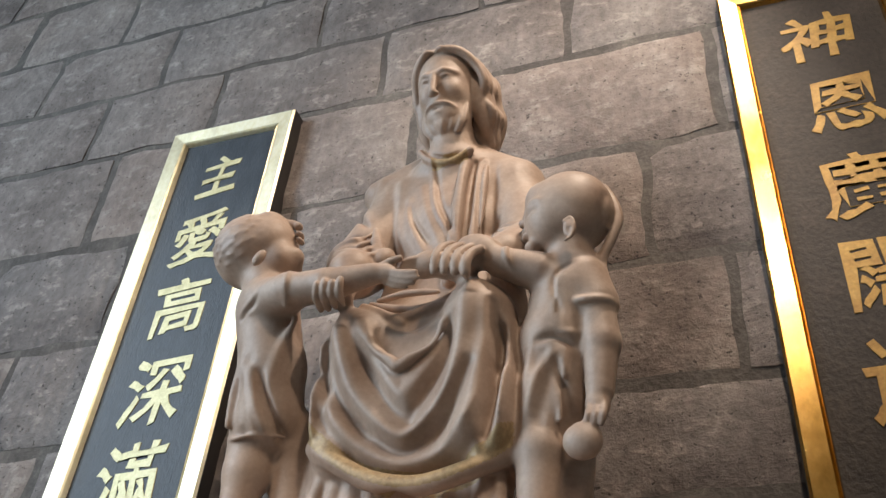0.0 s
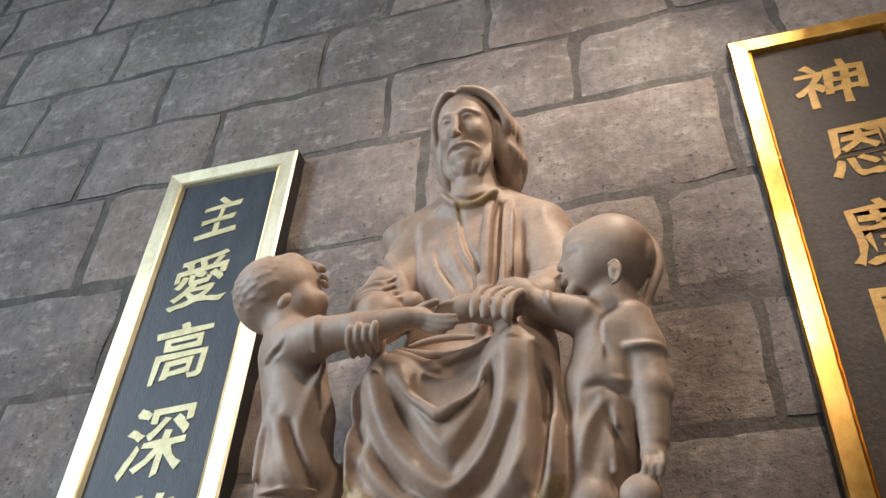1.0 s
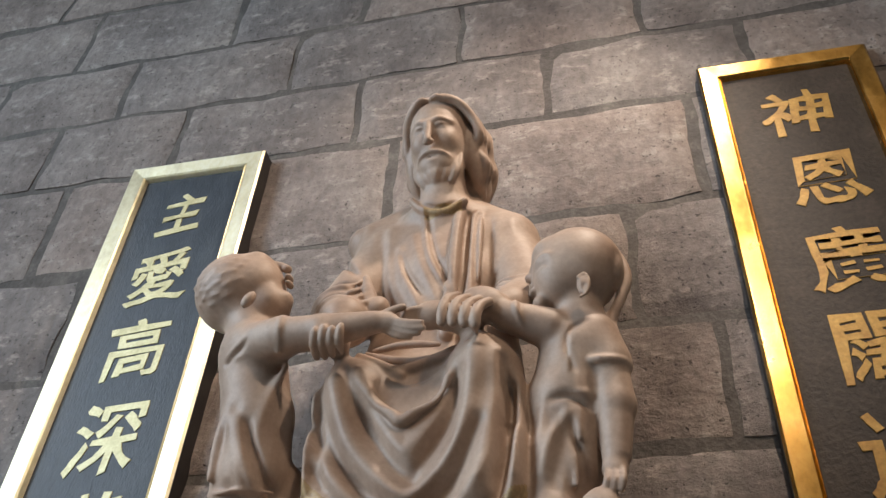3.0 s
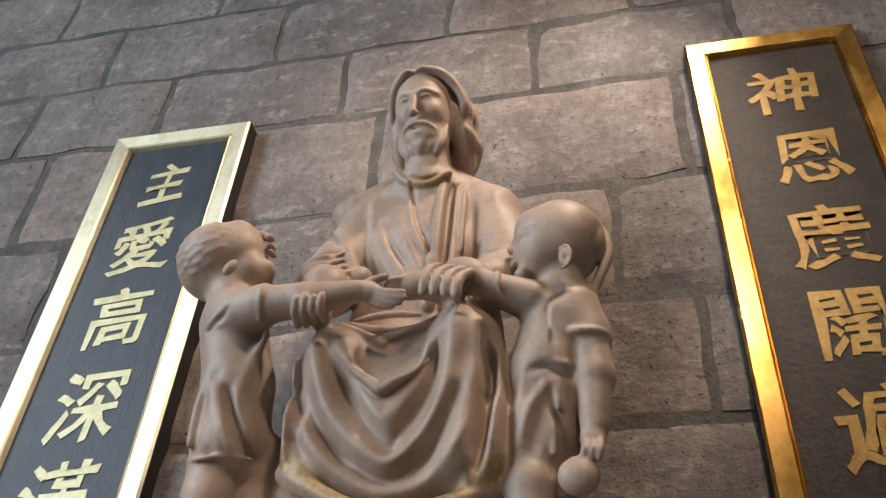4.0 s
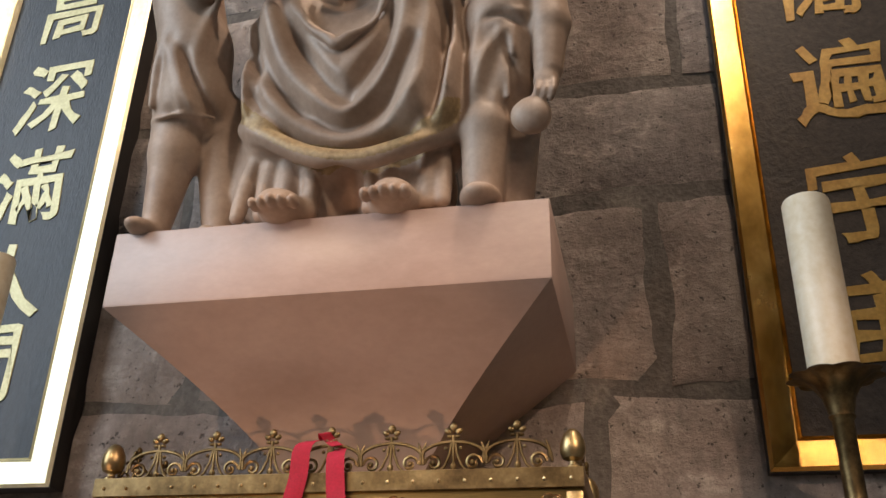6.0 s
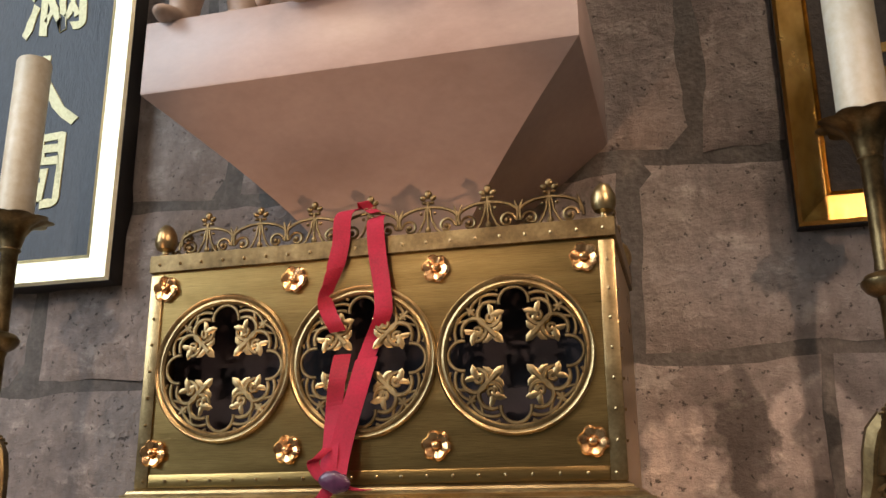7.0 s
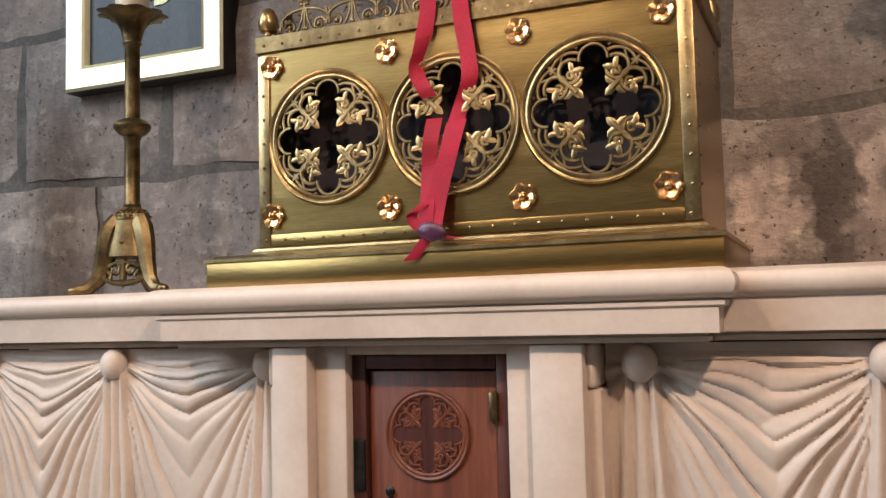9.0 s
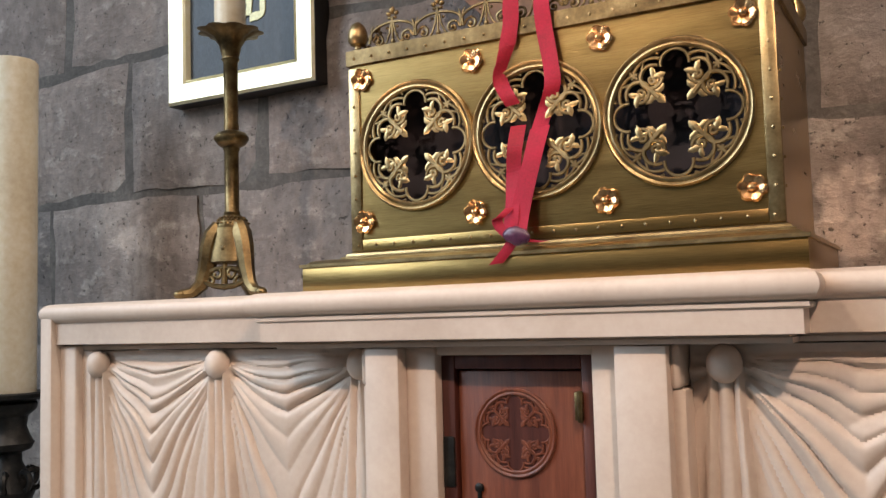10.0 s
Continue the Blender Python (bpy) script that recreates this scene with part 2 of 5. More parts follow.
def add_tube(bm, pts, radii, segs=8, flat=1.0, up=Vector((0, 1, 0))):
    """Sweep a ring along points; flat squeezes it along up."""
    pts = [Vector(p) for p in pts]
    if isinstance(radii, (int, float)):
        radii = [radii] * len(pts)
    rows = []
    for i, p in enumerate(pts):
        d = (pts[min(i + 1, len(pts) - 1)] - pts[max(i - 1, 0)]).normalized()
        u = up - d * up.dot(d)
        u = u.normalized() if u.length > 1e-4 else d.orthogonal().normalized()
        s = d.cross(u)
        rows.append([bm.verts.new(p + radii[i] * (math.cos(2 * math.pi * k / segs) * s + flat * math.sin(2 * math.pi * k / segs) * u)) for k in range(segs)])
    for a, b in zip(rows, rows[1:]):
        for k in range(segs):
            bm.faces.new((a[k], a[(k + 1) % segs], b[(k + 1) % segs], b[k]))
    bm.faces.new(rows[0][::-1])
    bm.faces.new(rows[-1])
    return bm


def add_blob(bm, c, r, seg=10, ring=7, m=None):
    x = Matrix.Translation(c) @ (m or Matrix()) @ Matrix.Diagonal((*r, 1))
    bmesh.ops.create_uvsphere(bm, u_segments=seg, v_segments=ring, radius=1.0, matrix=x)
    return bm


def sweep(path, profile, closed=False):
    """Run a moulding profile of (out, z) along a plan path whose outer side is on its right, with mitred corners."""
    bm = bmesh.new()
    pts = [Vector(p) for p in path]
    rows = []
    for i, p in enumerate(pts):
        before = (p - pts[i - 1]).normalized() if i > 0 else None
        after = (pts[i + 1] - p).normalized() if i < len(pts) - 1 else None
        before, after = before or after, after or before
        n0, n1 = Vector((before.y, -before.x)), Vector((after.y, -after.x))
        mit = (n0 + n1)
        mit = mit / max(0.2, mit.dot(n0))
        rows.append([bm.verts.new((p.x + mit.x * o, p.y + mit.y * o, z)) for o, z in profile])
    for a, b in zip(rows, rows[1:]):
        for k in range(len(profile) - 1):
            bm.faces.new((a[k], b[k], b[k + 1], a[k + 1]))
    bm.faces.new(rows[0])
    bm.faces.new(rows[-1][::-1])
    return bm


def arc(cx, cz, r, a0, a1, n=14, r1=None):
    """Points of an arc, or a spiral that ends at radius r1, in the upright plane y = 0."""
    r1 = r if r1 is None else r1
    return [(cx + (r + (r1 - r) * i / n) * math.cos(radians(a0 + (a1 - a0) * i / n)), 0, cz + (r + (r1 - r) * i / n) * math.sin(radians(a0 + (a1 - a0) * i / n))) for i in range(n + 1)]


# ---- the chapel's shell ----
def plain(name, bm, material, label):
    ob = obj(name, bm, material, None, label, False)
    return tagged(ob, "", name.split("_")[0], "", "structure")


floor = plain("floor", box(-3.6, 3.6, -6, 0.3, -0.2, 0), FLOOR_STONE, "worn grey stone floor of a side chapel")
ceiling = plain("ceiling", box(-3.6, 3.6, -6, 0.3, 7.2, 7.4), PLASTER, "plain stone ceiling of the chapel")
wall_south = plain("wall_south", box(-3.6, 3.6, -6.2, -6, 0, 7.2), PLASTER, "plain stone wall behind the viewer")
wall_east = plain("wall_east", box(3.6, 3.8, -6, 0.3, 0, 7.2), PLASTER, "plain stone side wall of the chapel")
bm = box(-3.8, -3.6, -6, -4.15, 0, 7.2)
add_box(bm, -3.8, -3.6, -2.05, 0.3, 0, 7.2)
add_box(bm, -3.8, -3.6, -4.15, -2.05, 0, 2.0)
add_box(bm, -3.8, -3.6, -4.15, -2.05, 5.8, 7.2)
wall_west = plain("wall_west", bm, PLASTER, "plain stone side wall with a tall window opening")
bm = box(-2.0, 1.9, -1.15, 0, 0, 0.16, 0.008)
step = plain("step", bm, FLOOR_STONE, "stone step under the altar")

wall_north = plain("wall_north", box(-3.6, 3.6, 0.0085, 0.3, 0, 7.2), MORTAR, "old grey stone block wall with wide mortar joints")

# ---- the altar ----
altar = thing("altar", (-0.045, -0.2, 0.16), "pale carved limestone altar with draped relief panels", "altar")
SHELF = 1.243
wpart("core", box(-1.13, 1.04, -0.30, -0.004, 0.16, 1.13), LIMESTONE, altar)
plan = [(-1.19, -0.004), (-1.19, -0.40), (-0.54, -0.40), (-0.54, -0.465), (0.455, -0.465), (0.455, -0.40), (1.10, -0.40), (1.10, -0.004)]
nose = [(-0.022 + 0.022 * math.cos(radians(a)), SHELF - 0.022 + 0.022 * math.sin(radians(a))) for a in range(90, -91, -18)]
cyma = [(-0.016, SHELF - 0.046), (-0.016, SHELF - 0.052)] + [(-0.018 - 0.030 * math.sin(radians(a)), SHELF - 0.054 - 0.041 * (1 - math.cos(radians(a)))) for a in range(0, 91, 15)]
low = [(-0.044, SHELF - 0.0955), (-0.044, SHELF - 0.103), (-0.10, SHELF - 0.103)]
wpart("cornice", sweep(plan, [(-0.25, SHELF)] + nose + cyma + low), LIMESTONE, altar, "moulded shelf with a rounded nosing")
wpart("mensa", box(-1.165, 1.075, -0.385, -0.004, SHELF - 0.09, SHELF - 0.003), LIMESTONE, altar)
wpart("mensa", box(-0.515, 0.43, -0.445, -0.38, SHELF - 0.09, SHELF - 0.003), LIMESTONE, altar)
for x0, x1 in ((-1.188, -1.150), (1.060, 1.098)):
    wpart("end_post", box(x0, x1, -0.398, -0.20, 0.16, 1.215, 0.006), LIMESTONE, altar)
for x0, x1 in ((-1.151, -1.098), (1.008, 1.061)):
    wpart("inner_post", box(x0, x1, -0.374, -0.22, 0.16, 1.150, 0.006, 3), LIMESTONE, altar)
for x0, x1 in ((-1.099, -1.066), (0.976, 1.009)):
    wpart("inner_fillet", box(x0, x1, -0.356, -0.22, 0.16, 1.139, 0.004, 3), LIMESTONE, altar)
for x0, x1 in ((-0.305, -0.235), (0.15, 0.232)):
    bm = box(x0, x1, -0.418, -0.25, 0.16, 1.139, 0.005)
    wpart("pilaster", bm, LIMESTONE, altar)
for x0, x1 in ((-0.237, -0.176), (0.104, 0.152)):
    wpart("door_jamb", box(x0, x1, -0.392, -0.25, 0.16, 1.139, 0.006), LIMESTONE, altar)
for x0, x1 in ((0.230, 0.252), (-0.325, -0.303)):
    bm = box(x0, x1, -0.392, -0.25, 0.16, 1.072, 0.004)
    add_box(bm, x0, x1 - 0.006 if x0 > 0 else x1, -0.40, -0.25, 1.072, 1.139, 0.008, 3)
    wpart("pilaster_return", bm, LIMESTONE, altar)
wpart("plinth", box(-1.2, 1.11, -0.43, -0.004, 0.16, 0.30, 0.008), LIMESTONE, altar)


def drapery(x0, x1, bosses, seed):
    """A relief of cloth looped between round bosses, with folds that gather at each boss and tails that hang below it."""
    nx, nz = int((x1 - x0) / 0.0033), 220
    za, zb, zc = 1.137, 1.108, 0.32
    bm = bmesh.new()
    rows = []
    for j in range(nz + 1):
        z = za + (zc - za) * (j / nz) ** 1.15
        row = []
        for i in range(nx + 1):
            x = x0 + (x1 - x0) * i / nx
            k = max([b for b in range(len(bosses)) if bosses[b] <= x] or [0])
            k = min(k, len(bosses) - 2)
            a, b = bosses[k], bosses[k + 1]
            w = b - a
            u = min(max((x - a) / w, 0.0), 1.0)
            skew = u + 0.10 * math.sin(seed + 2.1 * k) * u * (1 - u) * 2
            belly = max(1 - abs(2 * min(max(skew, 0.0), 1.0) - 1) ** 1.12, 0.0)
            v = (zb + 0.016 - z) / w
            sag = max(v, 0.0) / (belly + 0.035) + 0.05 * noise.noise(Vector((x * 9, z * 7, seed)))
            near = min(abs(x - q) for q in bosses)
            side = min(bosses, key=lambda q: abs(x - q))
            reach = math.hypot(near, max(zb - z, 0.0))
            g = 8.4 * math.atan(1.4 * max(sag, 0.0)) + 1.1 * noise.noise(Vector((x * 5.5, z * 5.5, seed + 4)))
            deep = 0.66 + 0.8 * noise.noise(Vector((g * 0.75, seed, k * 5.1))) + 0.45 * noise.noise(Vector((x * 8, z * 6, seed + 9)))
            wave = abs(math.sin(math.pi * (g + 0.08 * math.sin(2 * math.pi * g)))) ** 0.9
            rise = min(1.0, 0.20 + reach / 0.13) * min(1.0, max(v, 0.0) / 0.05)
            y = -0.338 - 0.012 * belly * min(1, max(v, 0) * 3) - 0.0125 * wave * max(deep, 0.08) * rise / (1 + (sag / 1.7) ** 2)
            turn = math.atan2(max(zb - z, 0.0), near + 0.004)
            fan = abs(math.sin(6.4 * turn + 0.5 * noise.noise(Vector((side * 9, turn * 2, seed))))) ** 0.8
            y -= 0.012 * fan * math.exp(-(reach / 0.22) ** 2) * min(1.0, reach / 0.03)
            if z < zb - 0.005:
                half = 0.026 + 0.034 * min(1, (zb - z) / 0.5)
                t = min(max((1.25 - near / half) / 0.5, 0.0), 1.0)
                t = t * t * (3 - 2 * t)
                pleat = abs(math.cos(near / half * 1.5 * math.pi + 0.9 * noise.noise(Vector((x * 12, z * 3, seed))))) ** 0.8
                y = y * (1 - t) + t * (-0.352 - 0.012 * pleat)
            row.append(bm.verts.new((x, y, z)))
        rows.append(row)
    for a, b in zip(rows, rows[1:]):
        for i in range(nx):
            bm.faces.new((a[i], a[i + 1], b[i + 1], b[i]))
    return bm


LEFT_BOSSES, RIGHT_BOSSES = (-1.045, -0.70, -0.352), (0.303, 0.64, 0.965)
for xs, x0, x1, seed in ((LEFT_BOSSES, -1.064, -0.318, 1.0), (RIGHT_BOSSES, 0.248, 0.975, 5.0)):
    wpart("carved_drapery", drapery(x0, x1, xs, seed), LIMESTONE, altar, "carved stone cloth in looped folds")
    for x in xs:
        bm = add_blob(bmesh.new(), (x, -0.358, 1.108), (0.027, 0.024, 0.030), 20, 14)
        wpart("boss", bm, LIMESTONE, altar, "round carved knob")

# ---- pierced round tracery, shared by the casket and the cupboard door ----


def fleur(bm, x, z, turn, size, thick):
    """A small three-lobed leaf at (x, z), which points along turn."""
    for da, ln, wd in ((0, 1.0, 0.245), (58, 0.88, 0.19), (-58, 0.88, 0.19)):
        a = radians(turn + da)
        pts = [(x + size * ln * q * math.cos(a + (0.5 * q * (1 if da > 0 else -1) if da else 0)), 0, z + size * ln * q * math.sin(a + (0.5 * q * (1 if da > 0 else -1) if da else 0))) for q in (0, 0.35, 0.7, 1.0)]
        add_tube(bm, pts, [size * wd * 0.7, size * wd * 1.1, size * wd * 1.0, size * 0.03], 6, thick / size)


def flip(pts):
    return [(p[2], p[1], p[0]) for p in pts]


def tracery_pieces(radius):
    """One quarter of the pierced work as (name, bmesh) pieces: foils, paired scrolls with leaves, cusps."""
    d = 0.7071
    out = []

    def piece(name, lines, leaves=()):
        bm = bmesh.new()
        for pts, r in lines:
            add_tube(bm, pts, r, 6, 0.9)
        for leaf_at in leaves:
            fleur(bm, *leaf_at, 0.05)
        bmesh.ops.scale(bm, vec=(radius, radius, radius), verts=bm.verts[:])
        out.append((name, bm))

    piece("foil", [(arc(0, 0.745, 0.215, -8, 188, 20), 0.026)])
    for turn_over in (False, True):
        def place(pts):
            return flip(pts) if turn_over else pts
        n = 26
        scroll = arc(0.345, 0.565, 0.200, 118, -175, n, 0.150)
        leaf_at = (0.335, 0.560, 165, 0.205)
        curl = arc(0.335, 0.520, 0.062, 60, -210, 12, 0.030)
        if turn_over:
            leaf_at = (0.560, 0.335, 285, 0.205)
        piece("scroll", [(place(scroll), [0.026 + 0.012 * math.sin(math.pi * i / n) for i in range(n + 1)]), (place(curl), 0.030)], [leaf_at])
        piece("cusp", [(place(arc(0.335, 0.555, 0.310, 112, 2, 16)), 0.026)])
        piece("cusp", [(place(arc(0.40, 0.62, 0.345, 120, 62, 10)), 0.022), (place([(0.50, 0, 0.70), (0.475, 0, 0.80), (0.50, 0, 0.86)]), 0.022)])
    piece("leaf", [([(0.36 * d, 0, 0.36 * d), (0.62 * d, 0, 0.62 * d)], 0.045)], [(0.46 * d, 0.46 * d, 225, 0.23)])
    piece("cusp", [([(0.80 * d, 0, 0.80 * d), (0.98 * d, 0, 0.98 * d)], 0.030)])
    return out


def tracery(radius):
    """The four quarters joined, for carving in one piece of wood."""
    bm = bmesh.new()
    for name, sub in tracery_pieces(radius):
        for q in range(4):
            me = bpy.data.meshes.new("sub")
            sub.to_mesh(me)
            me.transform(Matrix.Rotation(radians(90 * q), 4, "Y"))
            bm.from_mesh(me)
            bpy.data.meshes.remove(me)
        sub.free()
    return bm


def ring(radius, width, depth):
    """A moulded ring that faces -y."""
    bm = bmesh.new()
    prof = [(0.0, 0.0), (0.0, 0.6), (0.18, 1.0), (0.38, 0.85), (0.50, 0.55), (0.62, 0.75), (0.80, 0.8), (1.0, 0.35), (1.0, -0.6), (0.0, -0.6)]
    n = 56
    rows = []
    for i in range(n):
        a = 2 * math.pi * i / n
        rows.append([bm.verts.new(((radius - width * w) * math.cos(a), -depth * h, (radius - width * w) * math.sin(a))) for w, h in prof])
    for i in range(n):
        a, b = rows[i], rows[(i + 1) % n]
        for k in range(len(prof)):
            bm.faces.new((a[k], a[(k + 1) % len(prof)], b[(k + 1) % len(prof)], b[k]))
    return bm


# ---- the cupboard in the altar ----
wpart("lintel", box(-0.178, 0.106, -0.385, -0.25, 1.124, 1.139, 0.003), LIMESTONE, altar)
cupboard = thing("cupboard_door", (-0.036, -0.36, 0.30), "closed red-brown oak cupboard door with a carved round panel", "door")
for x0, x1, z0, z1 in ((-0.176, -0.150, 0.30, 1.124), (0.080, 0.104, 0.30, 1.124), (-0.150, 0.080, 1.100, 1.124)):
    wpart("door_frame", box(x0, x1, -0.372, -0.30, z0, z1, 0.003), DARK_WOOD, cupboard, "dark red wooden frame")
leaf = wpart("door_leaf", box(-0.148, 0.078, -0.362, -0.335, 0.304, 1.097, 0.003), RED_WOOD, cupboard)
rb = ring(0.074, 0.012, 0.004)
bmesh.ops.translate(rb, vec=(-0.043, -0.3635, 0.994), verts=rb.verts[:])
wpart("carved_ring", rb, RED_WOOD, cupboard)
tr = tracery(0.066)
bmesh.ops.scale(tr, vec=(1, 0.7, 1), verts=tr.verts[:])
bmesh.ops.translate(tr, vec=(-0.043, -0.3635, 0.994), verts=tr.verts[:])
wpart("carved_tracery", tr, RED_WOOD, cupboard, "carved oak leaf scrolls")
bm = bmesh.new()
add_lathe(bm, [(0.066, 0), (0.066, 0.0016)], 40)
bmesh.ops.transform(bm, matrix=Matrix.Translation((-0.043, -0.3605, 0.994)) @ Matrix.Rotation(radians(90), 4, "X"), verts=bm.verts[:])
wpart("carved_ground", bm, DARK_WOOD, cupboard)
bm = box(0.068, 0.083, -0.376, -0.36, 1.018, 1.064, 0.003)
add_lathe(bm, [(0.0045, 0), (0.0045, 0.05)], 10, (0.079, -0.378, 1.016))
wpart("hinge", bm, BRASS_DULL, cupboard, "small brass hinge")
bm = add_lathe(bmesh.new(), [(0.008, 0), (0.008, 0.004), (0.005, 0.006)], 14)
bmesh.ops.transform(bm, matrix=Matrix.Translation((-0.112, -0.362, 0.900)) @ Matrix.Rotation(radians(90), 4, "X"), verts=bm.verts[:])
add_box(bm, -0.1155, -0.1085, -0.367, -0.361, 0.880, 0.898, 0.002)
wpart("keyhole", bm, IRON, cupboard, "black iron keyhole plate")
wpart("lock_plate", box(-0.174, -0.152, -0.376, -0.368, 0.90, 0.985, 0.003), IRON, cupboard, "dark iron catch")

# ---- the brass casket ----
casket = thing("reliquary_casket", (0.02, -0.2, SHELF), "gilt brass reliquary casket with pierced round tracery", "reliquary")
CX0, CX1, CY0, CY1, CZ0, CZ1 = -0.360, 0.400, -0.360, -0.012, 1.312, 1.690
wpart("plinth", box(-0.447, 0.437, -0.405, -0.01, SHELF, 1.290, 0.002), BRASS, casket)
base_plan = [(-0.447, -0.01), (-0.447, -0.405), (0.437, -0.405), (0.437, -0.01)]
wpart("plinth_moulding", sweep(base_plan, [(-0.2, 1.302), (-0.024, 1.302), (-0.012, 1.300), (-0.006, 1.295), (0.004, 1.294), (0.004, 1.288), (-0.2, 1.288)]), BRASS_CAST, casket)
foot_plan = [(CX0, -0.01), (CX0, CY0), (CX1, CY0), (CX1, -0.01)]
wpart("foot_moulding", sweep(foot_plan, [(-0.1, 1.316), (0.001, 1.316), (0.004, 1.313), (0.010, 1.311), (0.012, 1.307), (0.018, 1.305), (0.018, 1.300), (-0.1, 1.300)]), BRASS_CAST, casket)
ROUND = ((-0.222, 1.501), (0.013, 1.500), (0.250, 1.499))
RAD = 0.119


def pierced_plate():
    """The front plate, with three round openings through it."""
    bm = bmesh.new()
    t = 0.006
    n = 64
    edges = [CX0, -0.1045, 0.1315, CX1]
    for k, (cx, cz) in enumerate(ROUND):
        xa, xb = edges[k], edges[k + 1]
        inner, outer = [], []
        for i in range(n):
            a = 2 * math.pi * i / n
            c, s = math.cos(a), math.sin(a)
            f = min(((xb if c > 0 else xa) - cx) / c if abs(c) > 1e-6 else 9, ((CZ1 if s > 0 else CZ0) - cz) / s if abs(s) > 1e-6 else 9)
            outer.append((cx + f * c, cz + f * s))
            inner.append((cx + (RAD - 0.008) * c, cz + (RAD - 0.008) * s))
        for y in (CY0, CY0 + t):
            vo, vi = [bm.verts.new((x, y, z)) for x, z in outer], [bm.verts.new((x, y, z)) for x, z in inner]
            for i in range(n):
                bm.faces.new((vo[i], vo[(i + 1) % n], vi[(i + 1) % n], vi[i]))
        for sx in (xa, xb):
            for sz in (CZ0, CZ1):
                for y in (CY0, CY0 + t):
                    near = sorted(outer, key=lambda p: (p[0] - sx) ** 2 + (p[1] - sz) ** 2)[:6]
                    side = [p for p in near if abs(p[0] - sx) < 1e-5]
                    top = [p for p in near if abs(p[1] - sz) < 1e-5]
                    if side and top and side[0] != top[0]:
                        bm.faces.new([bm.verts.new((p[0], y, p[1])) for p in (side[0], (sx, sz), top[0])])
    return bm


wpart("front_plate", pierced_plate(), BRASS, casket, "brushed brass front plate with fine scratches")
for x0, x1 in ((CX0, CX0 + 0.004), (CX1 - 0.004, CX1)):
    wpart("side_plate", box(x0, x1, CY0 + 0.006, CY1, CZ0, CZ1), BRASS, casket)
wpart("lid", box(CX0, CX1, CY0 + 0.006, CY1, CZ1 - 0.012, CZ1 - 0.002), BRASS, casket)
# near-black block that fills the casket behind the pierced front
wpart("inner_block", box(CX0 + 0.006, CX1 - 0.006, -0.285, CY1 - 0.01, CZ0, CZ1 - 0.014), DARK_INSIDE, casket, "near-black block behind the openings")
wpart("corner_strip", box(CX0 - 0.003, CX0 + 0.020, CY0 - 0.003, CY0 + 0.02, CZ0 + 0.004, CZ1 - 0.03, 0.001), BRASS_CAST, casket)
wpart("corner_strip", box(CX1 - 0.020, CX1 + 0.003, CY0 - 0.003, CY0 + 0.02, CZ0 + 0.004, CZ1 - 0.03, 0.001), BRASS_CAST, casket)
wpart("foot_strip", box(CX0 + 0.021, CX1 - 0.021, CY0 - 0.003, CY0 - 0.0005, CZ0 + 0.004, CZ0 + 0.024, 0.001), BRASS, casket)
wpart("top_band", sweep(foot_plan, [(-0.03, CZ1 + 0.004), (0.006, CZ1 + 0.004), (0.006, CZ1 - 0.024), (0.003, CZ1 - 0.026), (-0.03, CZ1 - 0.026)]), BRASS_DULL, casket, "riveted top band")
rivet = bmesh.new()
for k in range(20):
    x = CX0 + 0.012 + (CX1 - CX0 - 0.024) * k / 19
    for z, y in ((CZ1 - 0.012, CY0 - 0.007), (CZ0 + 0.014, CY0 - 0.004)):
        add_blob(rivet, (x, y, z), (0.0028, 0.0022, 0.0028), 6, 4)
for k in range(1, 8):
    z = CZ0 + 0.014 + (CZ1 - CZ0 - 0.03) * k / 8
    for x in (CX0 + 0.008, CX1 - 0.008):
        add_blob(rivet, (x, CY0 - 0.004, z), (0.0028, 0.0022, 0.0028), 6, 4)
    add_blob(rivet, (CX1 + 0.004, CY0 + 0.012, z), (0.0022, 0.0028, 0.0028), 6, 4)
tagged(wpart("rivets", rivet, BRASS_CAST, casket, "small brass rivets"), kind="stuff")
PIECES = []
for name, bm in tracery_pieces(RAD - 0.014):
    seed = obj(name, bm, BRASS_CAST)
    PIECES.append((name, seed.data))
    bpy.data.objects.remove(seed)
for cx, cz in ROUND:
    rb = ring(RAD, 0.016, 0.009)
    bmesh.ops.translate(rb, vec=(cx, CY0, cz), verts=rb.verts[:])
    roundel = wpart("roundel", rb, BRASS_CAST, casket, "round moulded brass ring")
    for name, piece_data in PIECES:
        for q in range(4):
            ob = new(name, piece_data)
            ob.parent = roundel
            ob.matrix_basis = Matrix.Translation((cx, CY0 + 0.001, cz)) @ Matrix.Rotation(radians(90 * q), 4, "Y")


def rosette_mesh():
    bm = bmesh.new()
    prof = [(0.016, -0.001), (0.020, 0.002), (0.0215, 0.0045), (0.018, 0.008), (0.012, 0.0065), (0.0075, 0.0045), (0.0068, 0.0085), (0.004, 0.0115), (0.0008, 0.0125)]
    add_lathe(bm, prof, 48, (0, 0, 0), lambda a, z: 0.22 * (abs(math.cos(3 * a + 0.6)) ** 0.6 - 0.75) if z < 0.0082 else 0)
    for v in bm.verts:
        r = math.hypot(v.co.x, v.co.y)
        if 0.009 < r:
            v.co.z -= 0.0022 * (1 - abs(math.cos(3 * math.atan2(v.co.y, v.co.x) + 0.6)))
    bmesh.ops.rotate(bm, cent=(0, 0, 0), matrix=Matrix.Rotation(radians(90), 3, "X"), verts=bm.verts[:])
    return bm


